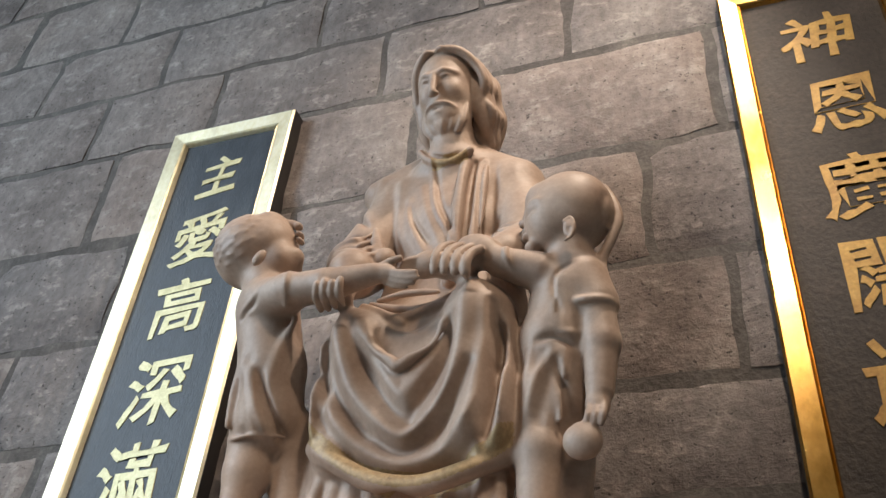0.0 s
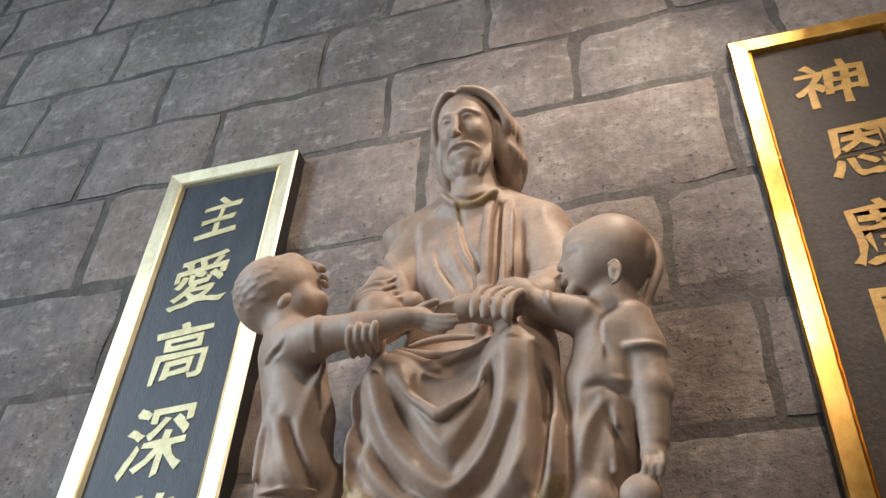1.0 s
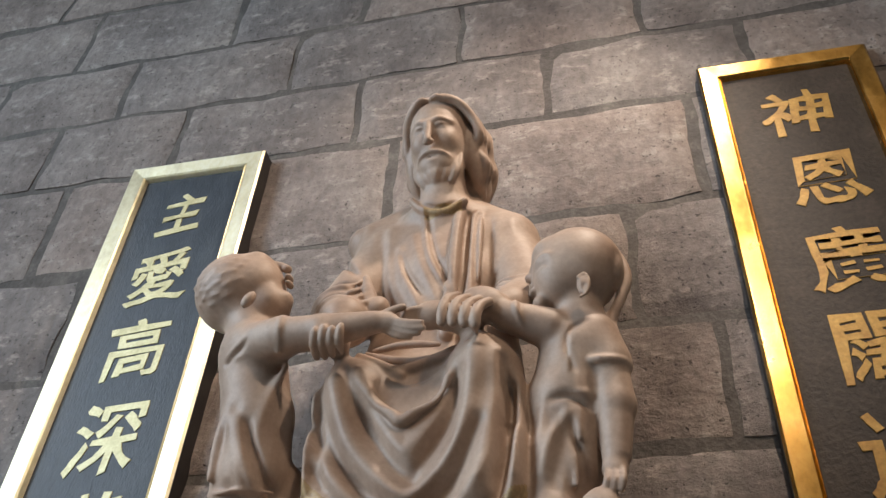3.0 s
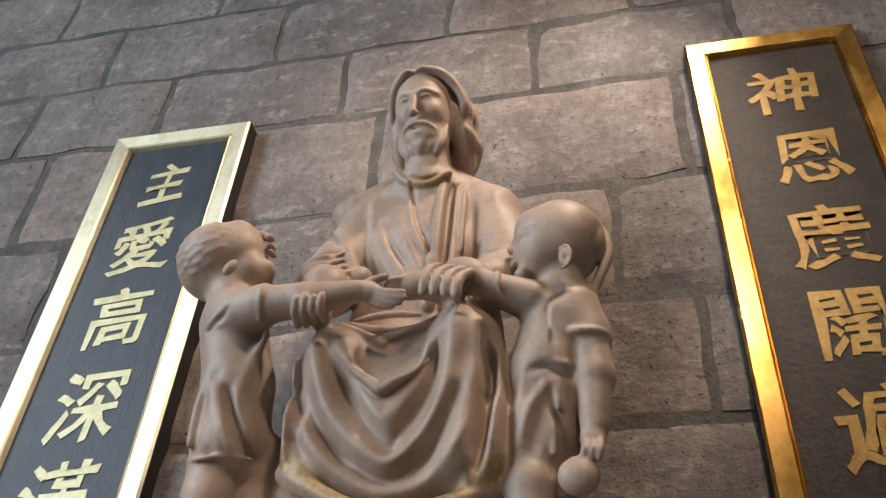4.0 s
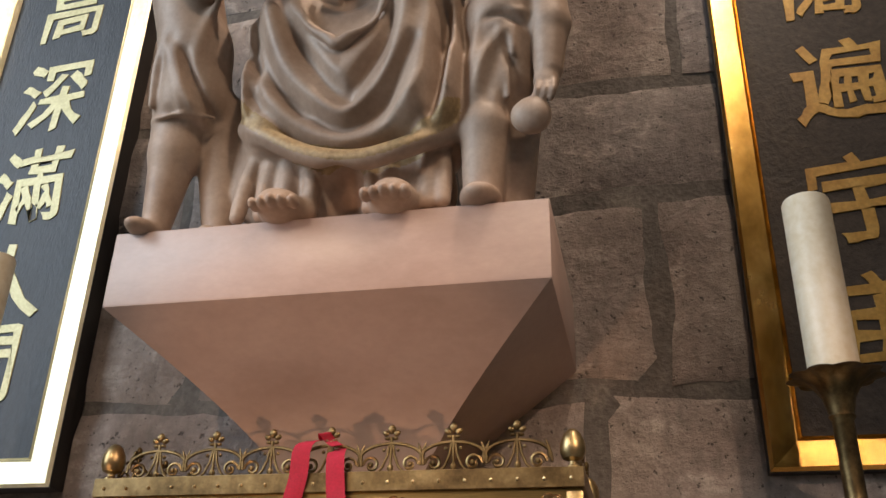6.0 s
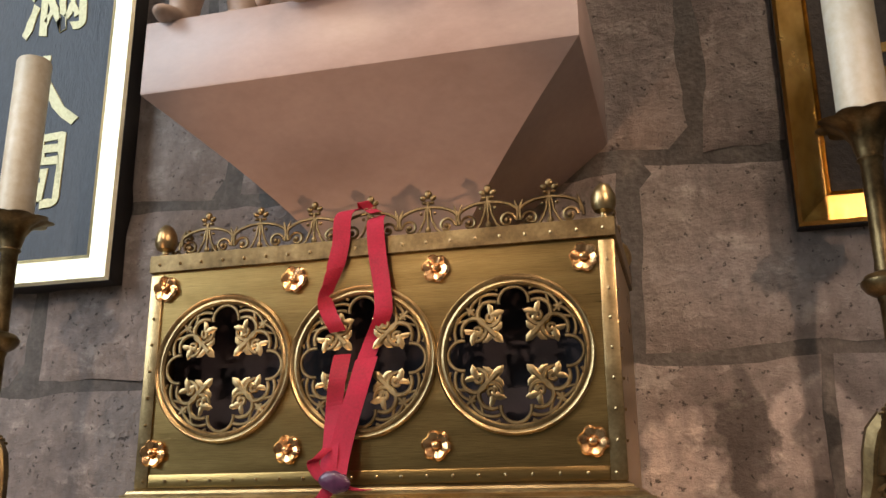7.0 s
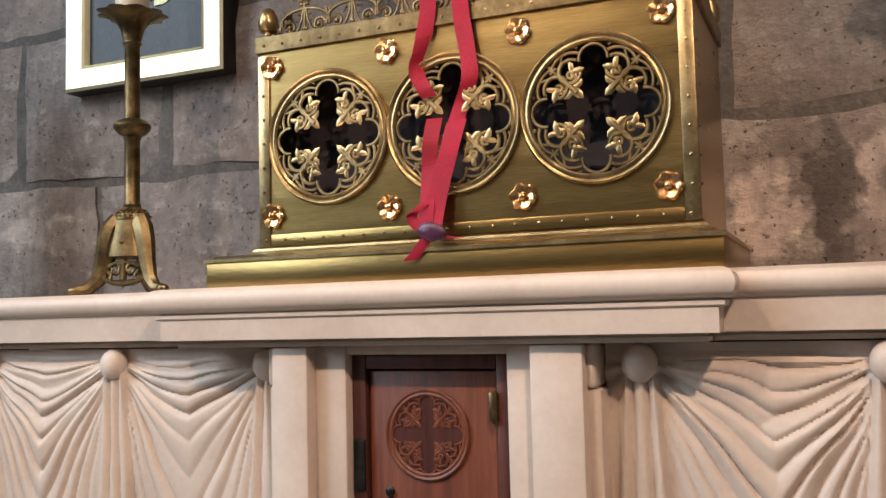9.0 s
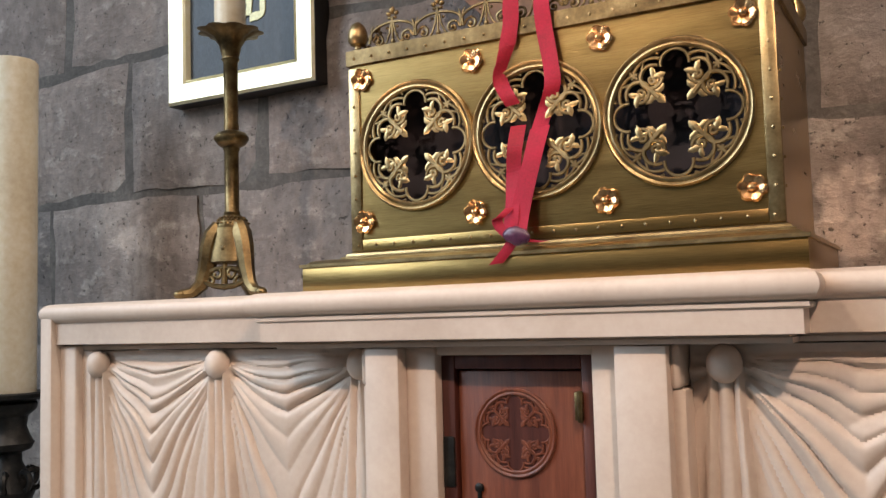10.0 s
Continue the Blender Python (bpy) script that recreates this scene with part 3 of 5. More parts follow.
for x in (-0.334, -0.104, 0.131, 0.358):
    for z in (1.636, 1.369):
        bm = rosette_mesh()
        bmesh.ops.translate(bm, vec=(x, CY0 - 0.001, z), verts=bm.verts[:])
        wpart("rosette", bm, COPPER_GILT, casket, "copper-gilt six-petalled flower")


def crest_mesh():
    """One bay of the cresting: an arch with scrolls under it and a leaf knot on top, 0.102 wide, standing on z = 0."""
    bm = bmesh.new()
    w = 0.051
    add_tube(bm, [(w * math.cos(radians(a)), 0, 0.012 + 0.034 * math.sin(radians(a)) ** 0.7) for a in range(0, 181, 12)], 0.0028, 6)
    for s in (1, -1):
        add_tube(bm, [(p[0], 0, p[2]) for p in arc(s * 0.030, 0.014, 0.013, 90 - s * 90, 90 - s * 90 + s * 400, 18, 0.004)], 0.0025, 5)
        add_tube(bm, [(s * 0.003, 0, 0.044), (s * 0.006, 0, 0.026), (s * 0.013, 0, 0.010), (s * 0.022, 0, 0.001)], 0.0022, 6)
        add_tube(bm, [(s * 0.047, 0, 0.018), (s * 0.046, 0, 0.034), (s * 0.042, 0, 0.046)], [0.002, 0.003, 0.0007], 6)
        add_blob(bm, (s * 0.011, -0.001, 0.036), (0.003, 0.003, 0.003), 6, 5)
        add_blob(bm, (s * 0.030, -0.002, 0.014), (0.0045, 0.004, 0.0045), 7, 5)
        add_blob(bm, (s * 0.0085, 0, 0.062), (0.006, 0.004, 0.0045), 7, 5, Matrix.Rotation(radians(-30 * s), 4, "Y"))
        add_blob(bm, (s * 0.006, 0, 0.054), (0.005, 0.004, 0.003), 7, 5)
    add_tube(bm, [(0, 0, 0.0), (0, 0, 0.056)], [0.002, 0.003], 6)
    add_blob(bm, (0, 0, 0.009), (0.0055, 0.004, 0.006), 7, 5)
    add_blob(bm, (0, 0, 0.068), (0.0065, 0.005, 0.0075), 8, 6)
    return bm


seed_crest = obj("cresting", crest_mesh(), BRASS_DULL, None)
crest_data = seed_crest.data
bpy.data.objects.remove(seed_crest)


def crest_at(x, y, turn):
    ob = new("cresting", crest_data)
    under(ob, casket)
    ob.matrix_basis = pose(x, y, CZ1 + 0.003, 0, 0, turn)


for k in range(7):
    crest_at(CX0 + 0.042 + 0.0965 * (k + 0.5), CY0 + 0.008, 0)
for k in range(3):
    for x in (CX0 + 0.008, CX1 - 0.008):
        crest_at(x, CY0 + 0.04 + 0.094 * (k + 0.5), 90)
wpart("crest_rail", box(CX0 + 0.04, CX1 - 0.04, CY0 + 0.003, CY0 + 0.012, CZ1 + 0.001, CZ1 + 0.007, 0.001), BRASS_DULL, casket)
for x in (CX0 + 0.010, CX1 - 0.010):
    for y in (CY0 + 0.012, CY1 - 0.012):
        bm = add_lathe(bmesh.new(), [(0.010, 0), (0.010, 0.005), (0.006, 0.008), (0.006, 0.012), (0.015, 0.016), (0.0185, 0.024), (0.019, 0.032), (0.0175, 0.042), (0.0125, 0.053), (0.006, 0.059), (0.001, 0.061)], 20, (x, y, CZ1 + 0.003))
        wpart("finial", bm, BRASS_CAST, casket, "polished egg-shaped finial")

# ---- the ribbon with its seal ----
ribbon = thing("ribbon", (0.01, CY0, 1.75), "red silk ribbon with wax seal hanging over the casket", "ribbon")


def band(pts, width, twist=()):
    """A thin strip along points, with its width along x turned by twist degrees about the upright."""
    bm = bmesh.new()
    n = 8 * (len(pts) - 1)
    pv = [Vector(p) for p in pts]
    tw = list(twist) or [0] * len(pts)
    rows = []
    for i in range(n + 1):
        f = i / 8
        k = min(int(f), len(pts) - 2)
        u = f - k
        p0, p1, p2, p3 = pv[max(k - 1, 0)], pv[k], pv[k + 1], pv[min(k + 2, len(pts) - 1)]
        c = 0.5 * ((2 * p1) + (p2 - p0) * u + (2 * p0 - 5 * p1 + 4 * p2 - p3) * u * u + (3 * p1 - p0 - 3 * p2 + p3) * u ** 3)
        t = radians(tw[k] + (tw[k + 1] - tw[k]) * u)
        side = Vector((math.cos(t), math.sin(t), 0.12)) * width / 2
        rows.append([bm.verts.new(c + side * q + Vector((0, -0.0004 * (1 - q * q), 0))) for q in (-1, -0.33, 0.33, 1)])
    for a, b in zip(rows, rows[1:]):
        for q in range(3):
            bm.faces.new((a[q], a[q + 1], b[q + 1], b[q]))
    return bm


def strip(name, bm, label=""):
    ob = wpart(name, bm, RIBBON_RED, ribbon, label, False)
    so = ob.modifiers.new("thick", "SOLIDIFY")
    so.thickness = 0.0009
    return ob


F = CY0
strip("tail", band([(0.004, F + 0.02, 1.752)] + [(-0.017, -0.372, 1.736), (-0.022, -0.372, 1.687), (-0.030, -0.372, 1.647)], 0.029, (10, 5, 4, 22)))
strip("tail", band([(-0.029, -0.374, 1.647), (-0.039, -0.374, 1.619), (-0.045, -0.374, 1.602), (-0.041, -0.374, 1.580), (-0.030, -0.374, 1.559), (-0.025, -0.366, 1.546)], 0.026, (22, 62, 58, 20, 5, 0)))
strip("tail", band([(0.030, F + 0.02, 1.738)] + [(0.035, -0.372, 1.716), (0.039, -0.372, 1.666), (0.048, -0.372, 1.607), (0.049, -0.370, 1.569), (0.030, -0.352, 1.539), (0.018, -0.356, 1.504)], 0.029, (-10, -4, 0, -8, 6, 8, 5)))
strip("tail", band([(0.021, -0.362, 1.503), (0.012, -0.372, 1.459), (-0.003, -0.376, 1.403), (-0.012, -0.384, 1.356), (-0.011, -0.402, 1.324)], 0.035, (5, 0, 2, 4, 8)))
strip("tail", band([(-0.019, -0.360, 1.511), (-0.021, -0.374, 1.471), (-0.029, -0.366, 1.426), (-0.027, -0.378, 1.377), (-0.024, -0.396, 1.332)], 0.027, (35, 12, -4, -6, 0)))
strip("loop", band([(0.004, F + 0.02, 1.753), (0.010, F - 0.002, 1.757), (0.020, F + 0.006, 1.745), (0.034, F - 0.004, 1.736)], 0.018, (0, 0, 0, 0)))
strip("tail", band([(-0.028, -0.384, 1.369), (-0.035, -0.408, 1.352), (-0.042, -0.408, 1.345), (-0.034, -0.408, 1.329), (-0.020, -0.408, 1.317)], 0.018, (40, 60, 30, 10, 0)))
strip("tail", band([(-0.008, -0.412, 1.318), (-0.021, -0.412, 1.300), (-0.034, -0.412, 1.285), (-0.045, -0.412, 1.274)], 0.024, (0, 10, 14, 20)))
strip("tail", band([(-0.008, -0.412, 1.318), (0.009, -0.412, 1.311), (0.027, -0.412, 1.307), (0.043, -0.412, 1.306)], 0.016, (0, 0, 0, 0)))
bm = add_blob(bmesh.new(), (-0.005, -0.416, 1.318), (0.025, 0.006, 0.015), 18, 10, Matrix.Rotation(radians(12), 4, "Y"))
for v in bm.verts:
    v.co += Vector((0, 0, 0.003)) * noise.noise(v.co * 120)
wpart("wax_seal", bm, WAX_SEAL, ribbon, "pressed purple wax seal")

# ---- candlesticks ----


def candlestick(at, height, turn):
    cs = thing("candlestick", at, "tarnished brass altar candlestick with a three-footed pierced base", "candlestick", "altar candlesticks")
    bt = 0.155
    for k in range(3):
        a = radians(turn + 120 * k)
        d = Vector((math.cos(a), math.sin(a), 0))
        bm = bmesh.new()
        pts = [d * r + Vector((0, 0, z)) for r, z in ((0.024, bt), (0.038, bt - 0.02), (0.047, bt - 0.05), (0.054, 0.065), (0.066, 0.03), (0.086, 0.012), (0.106, 0.010))]
        add_tube(bm, pts, [0.018, 0.021, 0.020, 0.017, 0.014, 0.012, 0.010], 8, 1.1, Vector((0, 0, 1)))
        add_blob(bm, d * 0.108 + Vector((0, 0, 0.010)), (0.016, 0.012, 0.010), 10, 7, Matrix.Rotation(a, 4, "Z"))
        part("foot", bm, BRASS_DULL, cs)
        b = radians(turn + 120 * k + 60)
        m = Vector((math.cos(b), math.sin(b), 0))
        s = Vector((-m.y, m.x, 0))
        bm = bmesh.new()
        add_tube(bm, [m * r + Vector((0, 0, z)) for r, z in ((0.018, 0.150), (0.024, 0.118))], [0.020, 0.024], 8, 0.35, m)
        for q in (1, -1):
            for (u0, z0, rr, a0, a1) in ((0.016, 0.090, 0.013, 200, 560), (0.018, 0.052, 0.014, 20, 380), (0.034, 0.036, 0.010, 90, 420)):
                pp = arc(0, 0, rr, a0, a1, 16, rr * 0.35)
                add_tube(bm, [m * (0.031 - 0.10 * (z0 - 0.09 + p[2])) + s * q * (u0 + p[0]) + Vector((0, 0, z0 + p[2])) for p in pp], 0.0036, 6)
        add_tube(bm, [m * 0.026 + Vector((0, 0, 0.12)), m * 0.032 + Vector((0, 0, 0.08)), m * 0.036 + Vector((0, 0, 0.03))], [0.008, 0.005, 0.007], 8)
        add_tube(bm, [m * 0.034 + s * u + Vector((0, 0, 0.066 - 6 * u * u)) for u in (-0.036, -0.018, 0, 0.018, 0.036)], 0.004, 6)
        add_tube(bm, [m * 0.038 + s * u + Vector((0, 0, 0.024 + 5 * u * u)) for u in (-0.048, -0.024, 0, 0.024, 0.048)], 0.005, 6)
        add_blob(bm, m * 0.036 + Vector((0, 0, 0.105)), (0.009, 0.009, 0.010), 8, 6)
        part("pierced_panel", bm, BRASS_DULL, cs, "pierced scrollwork")
    part("bell", add_lathe(bmesh.new(), [(0.040, 0.074), (0.049, 0.078), (0.046, 0.100), (0.041, 0.125), (0.037, bt - 0.004)], 36, (0, 0, 0), lambda a, z: 0.05 * math.cos(3 * (a - radians(turn)))), BRASS_DULL, cs, "solid cast upper bell")
    studs = bmesh.new()
    for row in range(3):
        for q in range(20):
            a = 2 * math.pi * (q + 0.5 * row) / 20
            r = (0.0352, 0.0305, 0.0255)[row]
            add_blob(studs, (r * math.cos(a), r * math.sin(a), bt + (0.006, 0.013, 0.018)[row]), (0.0034, 0.0034, 0.0028), 6, 4)
    tagged(part("studs", studs, BRASS_DULL, cs, "rows of small cast beads"), kind="stuff")
    part("collar", add_lathe(bmesh.new(), [(0.034, bt - 0.008), (0.036, bt), (0.033, bt + 0.010), (0.024, bt + 0.018), (0.020, bt + 0.024)], 24, (0, 0, 0), lambda a, z: 0.02 * math.sin(12 * a)), BRASS_DULL, cs)
    mid, top = bt + 0.175, height - 0.078
    prof = [(0.0165, bt + 0.02), (0.018, bt + 0.03), (0.0155, bt + 0.034), (0.0155, mid - 0.012), (0.018, mid - 0.008), (0.0155, mid + 0.03), (0.0165, mid + 0.042), (0.0155, mid + 0.05), (0.0155, top - 0.006), (0.020, top), (0.017, top + 0.006)]
    part("stem", add_lathe(bmesh.new(), prof, 20), BRASS_DULL, cs)
    part("knob", add_lathe(bmesh.new(), [(0.017, mid - 0.004), (0.030, mid + 0.004), (0.0375, mid + 0.014), (0.0375, mid + 0.020), (0.030, mid + 0.029), (0.017, mid + 0.034)], 24), BRASS_DULL, cs)
    cup = [(0.017, top), (0.020, top + 0.012), (0.024, top + 0.03), (0.034, top + 0.048), (0.054, top + 0.060), (0.066, top + 0.062), (0.052, top + 0.066), (0.034, top + 0.058), (0.026, top + 0.045)]
    part("drip_cup", add_lathe(bmesh.new(), cup, 64, (0, 0, 0), lambda a, z: (0.16 * abs(math.cos(4.5 * a)) - 0.06) * max(0, (z - top - 0.03) / 0.03)), BRASS_DULL, cs, "flared leaf-edged drip cup")
    return cs


def candle(at, radius, height, label, lean=0.0):
    c = thing("candle", at, label, "candle", "altar candles")
    part("wax", add_lathe(bmesh.new(), [(radius * 0.98, 0), (radius, 0.004), (radius, height - 0.006), (radius * 0.93, height), (radius * 0.6, height - 0.002), (0.003, height - 0.005)], 28), CANDLE_WAX, c)
    bmw = add_tube(bmesh.new(), [(0, 0, height - 0.008), (0.001, 0, height + 0.004), (0.004, 0, height + 0.010)], 0.0013, 6)
    part("wick", bmw, IRON, c, "black wick")
    return c


candlestick((-0.742, -0.262, SHELF), 0.600, -17)
candle((-0.742, -0.262, SHELF + 0.578), 0.034, 0.345, "cream wax candle in a brass candlestick")
candlestick((0.783, -0.262, SHELF), 0.616, 38)
candle((0.783, -0.262, SHELF + 0.594), 0.038, 0.311, "short cream wax candle in a brass candlestick")

# the tall stand beside the altar
stand = thing("candle_stand", (-1.425, -0.30, 0.0), "tall black wrought iron candle stand beside the altar", "candlestick")
prof = [(0.16, 0.0), (0.16, 0.02), (0.10, 0.05), (0.05, 0.09), (0.028, 0.16), (0.026, 0.5), (0.045, 0.53), (0.026, 0.56), (0.026, 0.74), (0.05, 0.77), (0.062, 0.80), (0.045, 0.84), (0.03, 0.87), (0.03, 0.90)]
part("shaft", add_lathe(bmesh.new(), prof, 20), IRON, stand)
part("collar", add_lathe(bmesh.new(), [(0.03, 0.89), (0.052, 0.90), (0.058, 0.915), (0.048, 0.93), (0.040, 0.955), (0.044, 0.98), (0.062, 0.995), (0.066, 1.010), (0.054, 1.02)], 24), IRON, stand)
part("drip_pan", add_lathe(bmesh.new(), [(0.05, 1.012), (0.085, 1.024), (0.090, 1.034), (0.084, 1.038), (0.045, 1.030)], 28), IRON, stand)
for k in range(8):
    a = radians(45 * k)
    pp = arc(0, 0, 0.028, -90, 230, 16, 0.010)
    bm = add_tube(bmesh.new(), [((0.055 + p[0]) * math.cos(a), (0.055 + p[0]) * math.sin(a), 0.83 + p[2]) for p in pp], 0.007, 6)
    part("scroll", bm, IRON, stand)
candle((-1.425, -0.30, 1.034), 0.062, 0.828, "thick cream pillar candle on a black iron stand")

# ---- the bracket under the statue ----
bracket = thing("wall_bracket", (0.0, -0.2, 1.70), "smooth pink stone bracket built into the wall", "bracket")
SX0, SX1, SY, SZ0, SZ1 = -0.372, 0.376, -0.432, 1.963, 2.100
wpart("slab", box(SX0, SX1, SY, 0.02, SZ0, SZ1, 0.003), MARBLE, bracket)
splan = [(SX0, 0.02), (SX0, SY), (SX1, SY), (SX1, 0.02)]
cprof = [(-0.001, SZ0 + 0.001)] + [(-0.001 - 0.285 * (0.40 * q / 10 + 0.60 * math.sin(math.pi / 20 * q)), SZ0 - 0.30 * q / 10) for q in range(11)]
wpart("corbel", sweep(splan, cprof), MARBLE, bracket, "inward-curving underside")

# ---- the two inscribed boards ----


def board(x0, x1, z0, z1, gilt, ground, ink, words, places, label, edge, lift=0.0):
    """A framed board that stands off the wall by lift on its battens."""
    f = 1 - lift / 1.78
    x0, x1, z0, z1 = 0.45 + (x0 - 0.45) * f, 0.45 + (x1 - 0.45) * f, 1.5 + (z0 - 1.5) * f, 1.5 + (z1 - 1.5) * f
    places = [(0.45 + (q[0] - 0.45) * f, 1.5 + (q[1] - 1.5) * f, *q[2:]) for q in places]
    p = thing("inscription_board", ((x0 + x1) / 2, 0, z0), label, "sign", "pair of inscribed boards")
    w, d = 0.064, 0.036 + lift
    wpart("panel", box(x0 + 0.02, x1 - 0.02, -0.016 - lift, 0.006 - lift, z0 + 0.02, z1 - 0.02), ground, p)
    cs = [(x0, z0), (x1, z0), (x1, z1), (x0, z1)]
    ci = [(x0 + w, z0 + w), (x1 - w, z0 + w), (x1 - w, z1 - w), (x0 + w, z1 - w)]
    prof = [(0.0, -d + 0.006), (0.10, -d), (0.80, -d + 0.004), (0.88, -d + 0.010), (0.93, -d + 0.006), (1.0, -0.014 - lift)]
    for k in range(4):
        bm = bmesh.new()
        o0, o1, i0, i1 = cs[k], cs[(k + 1) % 4], ci[k], ci[(k + 1) % 4]
        rows = []
        for o, i in ((o0, i0), (o1, i1)):
            rows.append([bm.verts.new((o[0] + (i[0] - o[0]) * f, y, o[1] + (i[1] - o[1]) * f)) for f, y in prof])
        for q in range(len(prof) - 1):
            bm.faces.new((rows[0][q], rows[1][q], rows[1][q + 1], rows[0][q + 1]))
        wpart("frame_rail", bm, gilt, p, edge)
        dx, dz = (o1[0] - o0[0]), (o1[1] - o0[1])
        bx = sorted((o0[0], o1[0])) if dx else [o0[0] - 0.001, o0[0] + 0.012] if k == 3 else [o0[0] - 0.012, o0[0] + 0.001]
        bz = sorted((o0[1], o1[1])) if dz else [o0[1] - 0.001, o0[1] + 0.012] if k == 0 else [o0[1] - 0.012, o0[1] + 0.001]
        wpart("frame_edge", box(bx[0], bx[1], -d + 0.007, 0.006, bz[0], bz[1]), BLACK_WOOD, p, "black painted edge")
    for ch, (cx, cz, sw, sh, lean) in zip(words, places):
        cu = bpy.data.curves.new("character", "FONT")
        cu.body, cu.size, cu.extrude, cu.offset, cu.bevel_depth, cu.resolution_u = ch, 1.0, 0.012, 0.012, 0.004, 4
        tmp = new("tmp", cu)
        bpy.context.view_layer.update()
        me = bpy.data.meshes.new_from_object(tmp.evaluated_get(bpy.context.evaluated_depsgraph_get()))
        bpy.data.objects.remove(tmp)
        co = np.array([v.co for v in me.vertices])
        lo, hi = co.min(0), co.max(0)
        for v in me.vertices:
            u = (v.co.x - (lo[0] + hi[0]) / 2) / (hi[0] - lo[0])
            t = (v.co.y - (lo[1] + hi[1]) / 2) / (hi[1] - lo[1])
            t2 = t + lean * u
            wob = noise.noise_vector(Vector((u * 9, t * 9, cz * 3)))
            v.co = Vector((cx + 0.93 * sw * (u + 0.03 * math.sin(5 * t + cz * 7) + 0.035 * wob.x), -0.0172 - lift - 0.10 * v.co.z, cz + 0.93 * sh * (t2 + 0.035 * wob.y)))
        me.materials.clear()
        me.materials.append(ink)
        under(new("character", me), p)
    return p


board(-1.158, -0.683, 1.758, 3.808, GILT_WINDOW_SHEEN, LACQUER_BLUE, LETTER_PALE, "主愛高深滿人間",
      [(-0.922, 3.575, 0.15, 0.19, 0.10), (-0.925, 3.305, 0.20, 0.22, 0.12), (-0.920, 3.040, 0.19, 0.22, 0.08), (-0.915, 2.755, 0.205, 0.23, 0.06), (-0.915, 2.490, 0.20, 0.22, 0.06), (-0.915, 2.235, 0.205, 0.20, 0.0), (-0.920, 2.030, 0.17, 0.195, 0.04)],
      "black wall board with gilt frame coloured for window sheen and gold Chinese writing", "gilt rail coloured for window sheen", 0.022)
board(0.700, 1.178, 1.755, 3.888, GOLD_LEAF, LACQUER_BROWN, LETTER_GOLD, "神恩廣闊遍宇宙",
      [(0.938, 3.640, 0.20, 0.20, 0.06), (0.960, 3.363, 0.20, 0.20, 0.05), (0.945, 3.085, 0.21, 0.22, 0.04), (0.940, 2.818, 0.165, 0.21, 0.03), (0.944, 2.560, 0.21, 0.22, 0.05), (0.938, 2.285, 0.20, 0.21, 0.08), (0.930, 2.030, 0.19, 0.20, 0.04)],
      "worn brown lacquer board with gold frame and gold Chinese writing", "gold leaf rail")

# ---- the statue: one carved group, modelled as a smooth solid ----
G0, G1, STEP = Vector((-0.51, -0.62, 2.092)), Vector((0.48, -0.02, 3.53)), 0.0035
gx, gy, gz = (np.arange(a, b, STEP, dtype=np.float32) for a, b in zip(G0, G1))
FIELD = np.full((len(gx), len(gy), len(gz)), 0.5, dtype=np.float32)


def window(lo, hi, pad):
    cut = []
    for axis, a, b in zip((gx, gy, gz), lo, hi):
        cut.append(slice(max(int(np.searchsorted(axis, a - pad)), 0), max(int(np.searchsorted(axis, b + pad)), 1)))
    return tuple(cut), gx[cut[0]][:, None, None], gy[cut[1]][None, :, None], gz[cut[2]][None, None, :]


def blend(cut, d, k, carve=False):
    a = FIELD[cut]
    if a.size == 0:
        return
    if carve:
        a, d = -a, d
    h = np.clip(0.5 + 0.5 * (d - a) / k, 0, 1)
    r = d * (1 - h) + a * h - k * h * (1 - h)
    FIELD[cut] = -r if carve else r


def ball(c, r, k=0.02, turn=(0, 0, 0), carve=False):
    """An ellipsoid with half axes r, turned by Euler degrees."""
    m = max(r)
    cut, x, y, z = window([q - m for q in c], [q + m for q in c], k + 0.02)
    e = np.array(Euler([radians(t) for t in turn]).to_matrix().transposed())
    x, y, z = x - c[0], y - c[1], z - c[2]
    u, v, w = (e[i][0] * x + e[i][1] * y + e[i][2] * z for i in range(3))
    q0 = np.sqrt((u / r[0]) ** 2 + (v / r[1]) ** 2 + (w / r[2]) ** 2) + 1e-6
    q1 = np.sqrt((u / r[0] ** 2) ** 2 + (v / r[1] ** 2) ** 2 + (w / r[2] ** 2) ** 2) + 1e-6
    blend(cut, (q0 * (q0 - 1) / q1).astype(np.float32), k, carve)


def limb(a, b, ra, rb, k=0.02, carve=False):
    """A tapered rod with round ends."""
    m = max(ra, rb)
    cut, x, y, z = window([min(p, q) - m for p, q in zip(a, b)], [max(p, q) + m for p, q in zip(a, b)], k + 0.02)
    d = [q - p for p, q in zip(a, b)]
    n2 = sum(q * q for q in d) + 1e-9
    t = np.clip(((x - a[0]) * d[0] + (y - a[1]) * d[1] + (z - a[2]) * d[2]) / n2, 0, 1)
    s = np.sqrt((x - a[0] - t * d[0]) ** 2 + (y - a[1] - t * d[1]) ** 2 + (z - a[2] - t * d[2]) ** 2)
    blend(cut, (s - (ra + (rb - ra) * t)).astype(np.float32), k, carve)


def smooth_path(pts, per=5):
    pv = [Vector(p) for p in pts]
    out = []
    for i in range(len(pv) - 1):
        p0, p1, p2, p3 = pv[max(i - 1, 0)], pv[i], pv[i + 1], pv[min(i + 2, len(pv) - 1)]
        for j in range(per):
            u = j / per
            out.append(0.5 * ((2 * p1) + (p2 - p0) * u + (2 * p0 - 5 * p1 + 4 * p2 - p3) * u * u + (3 * p1 - p0 - 3 * p2 + p3) * u ** 3))
    return out + [pv[-1]]


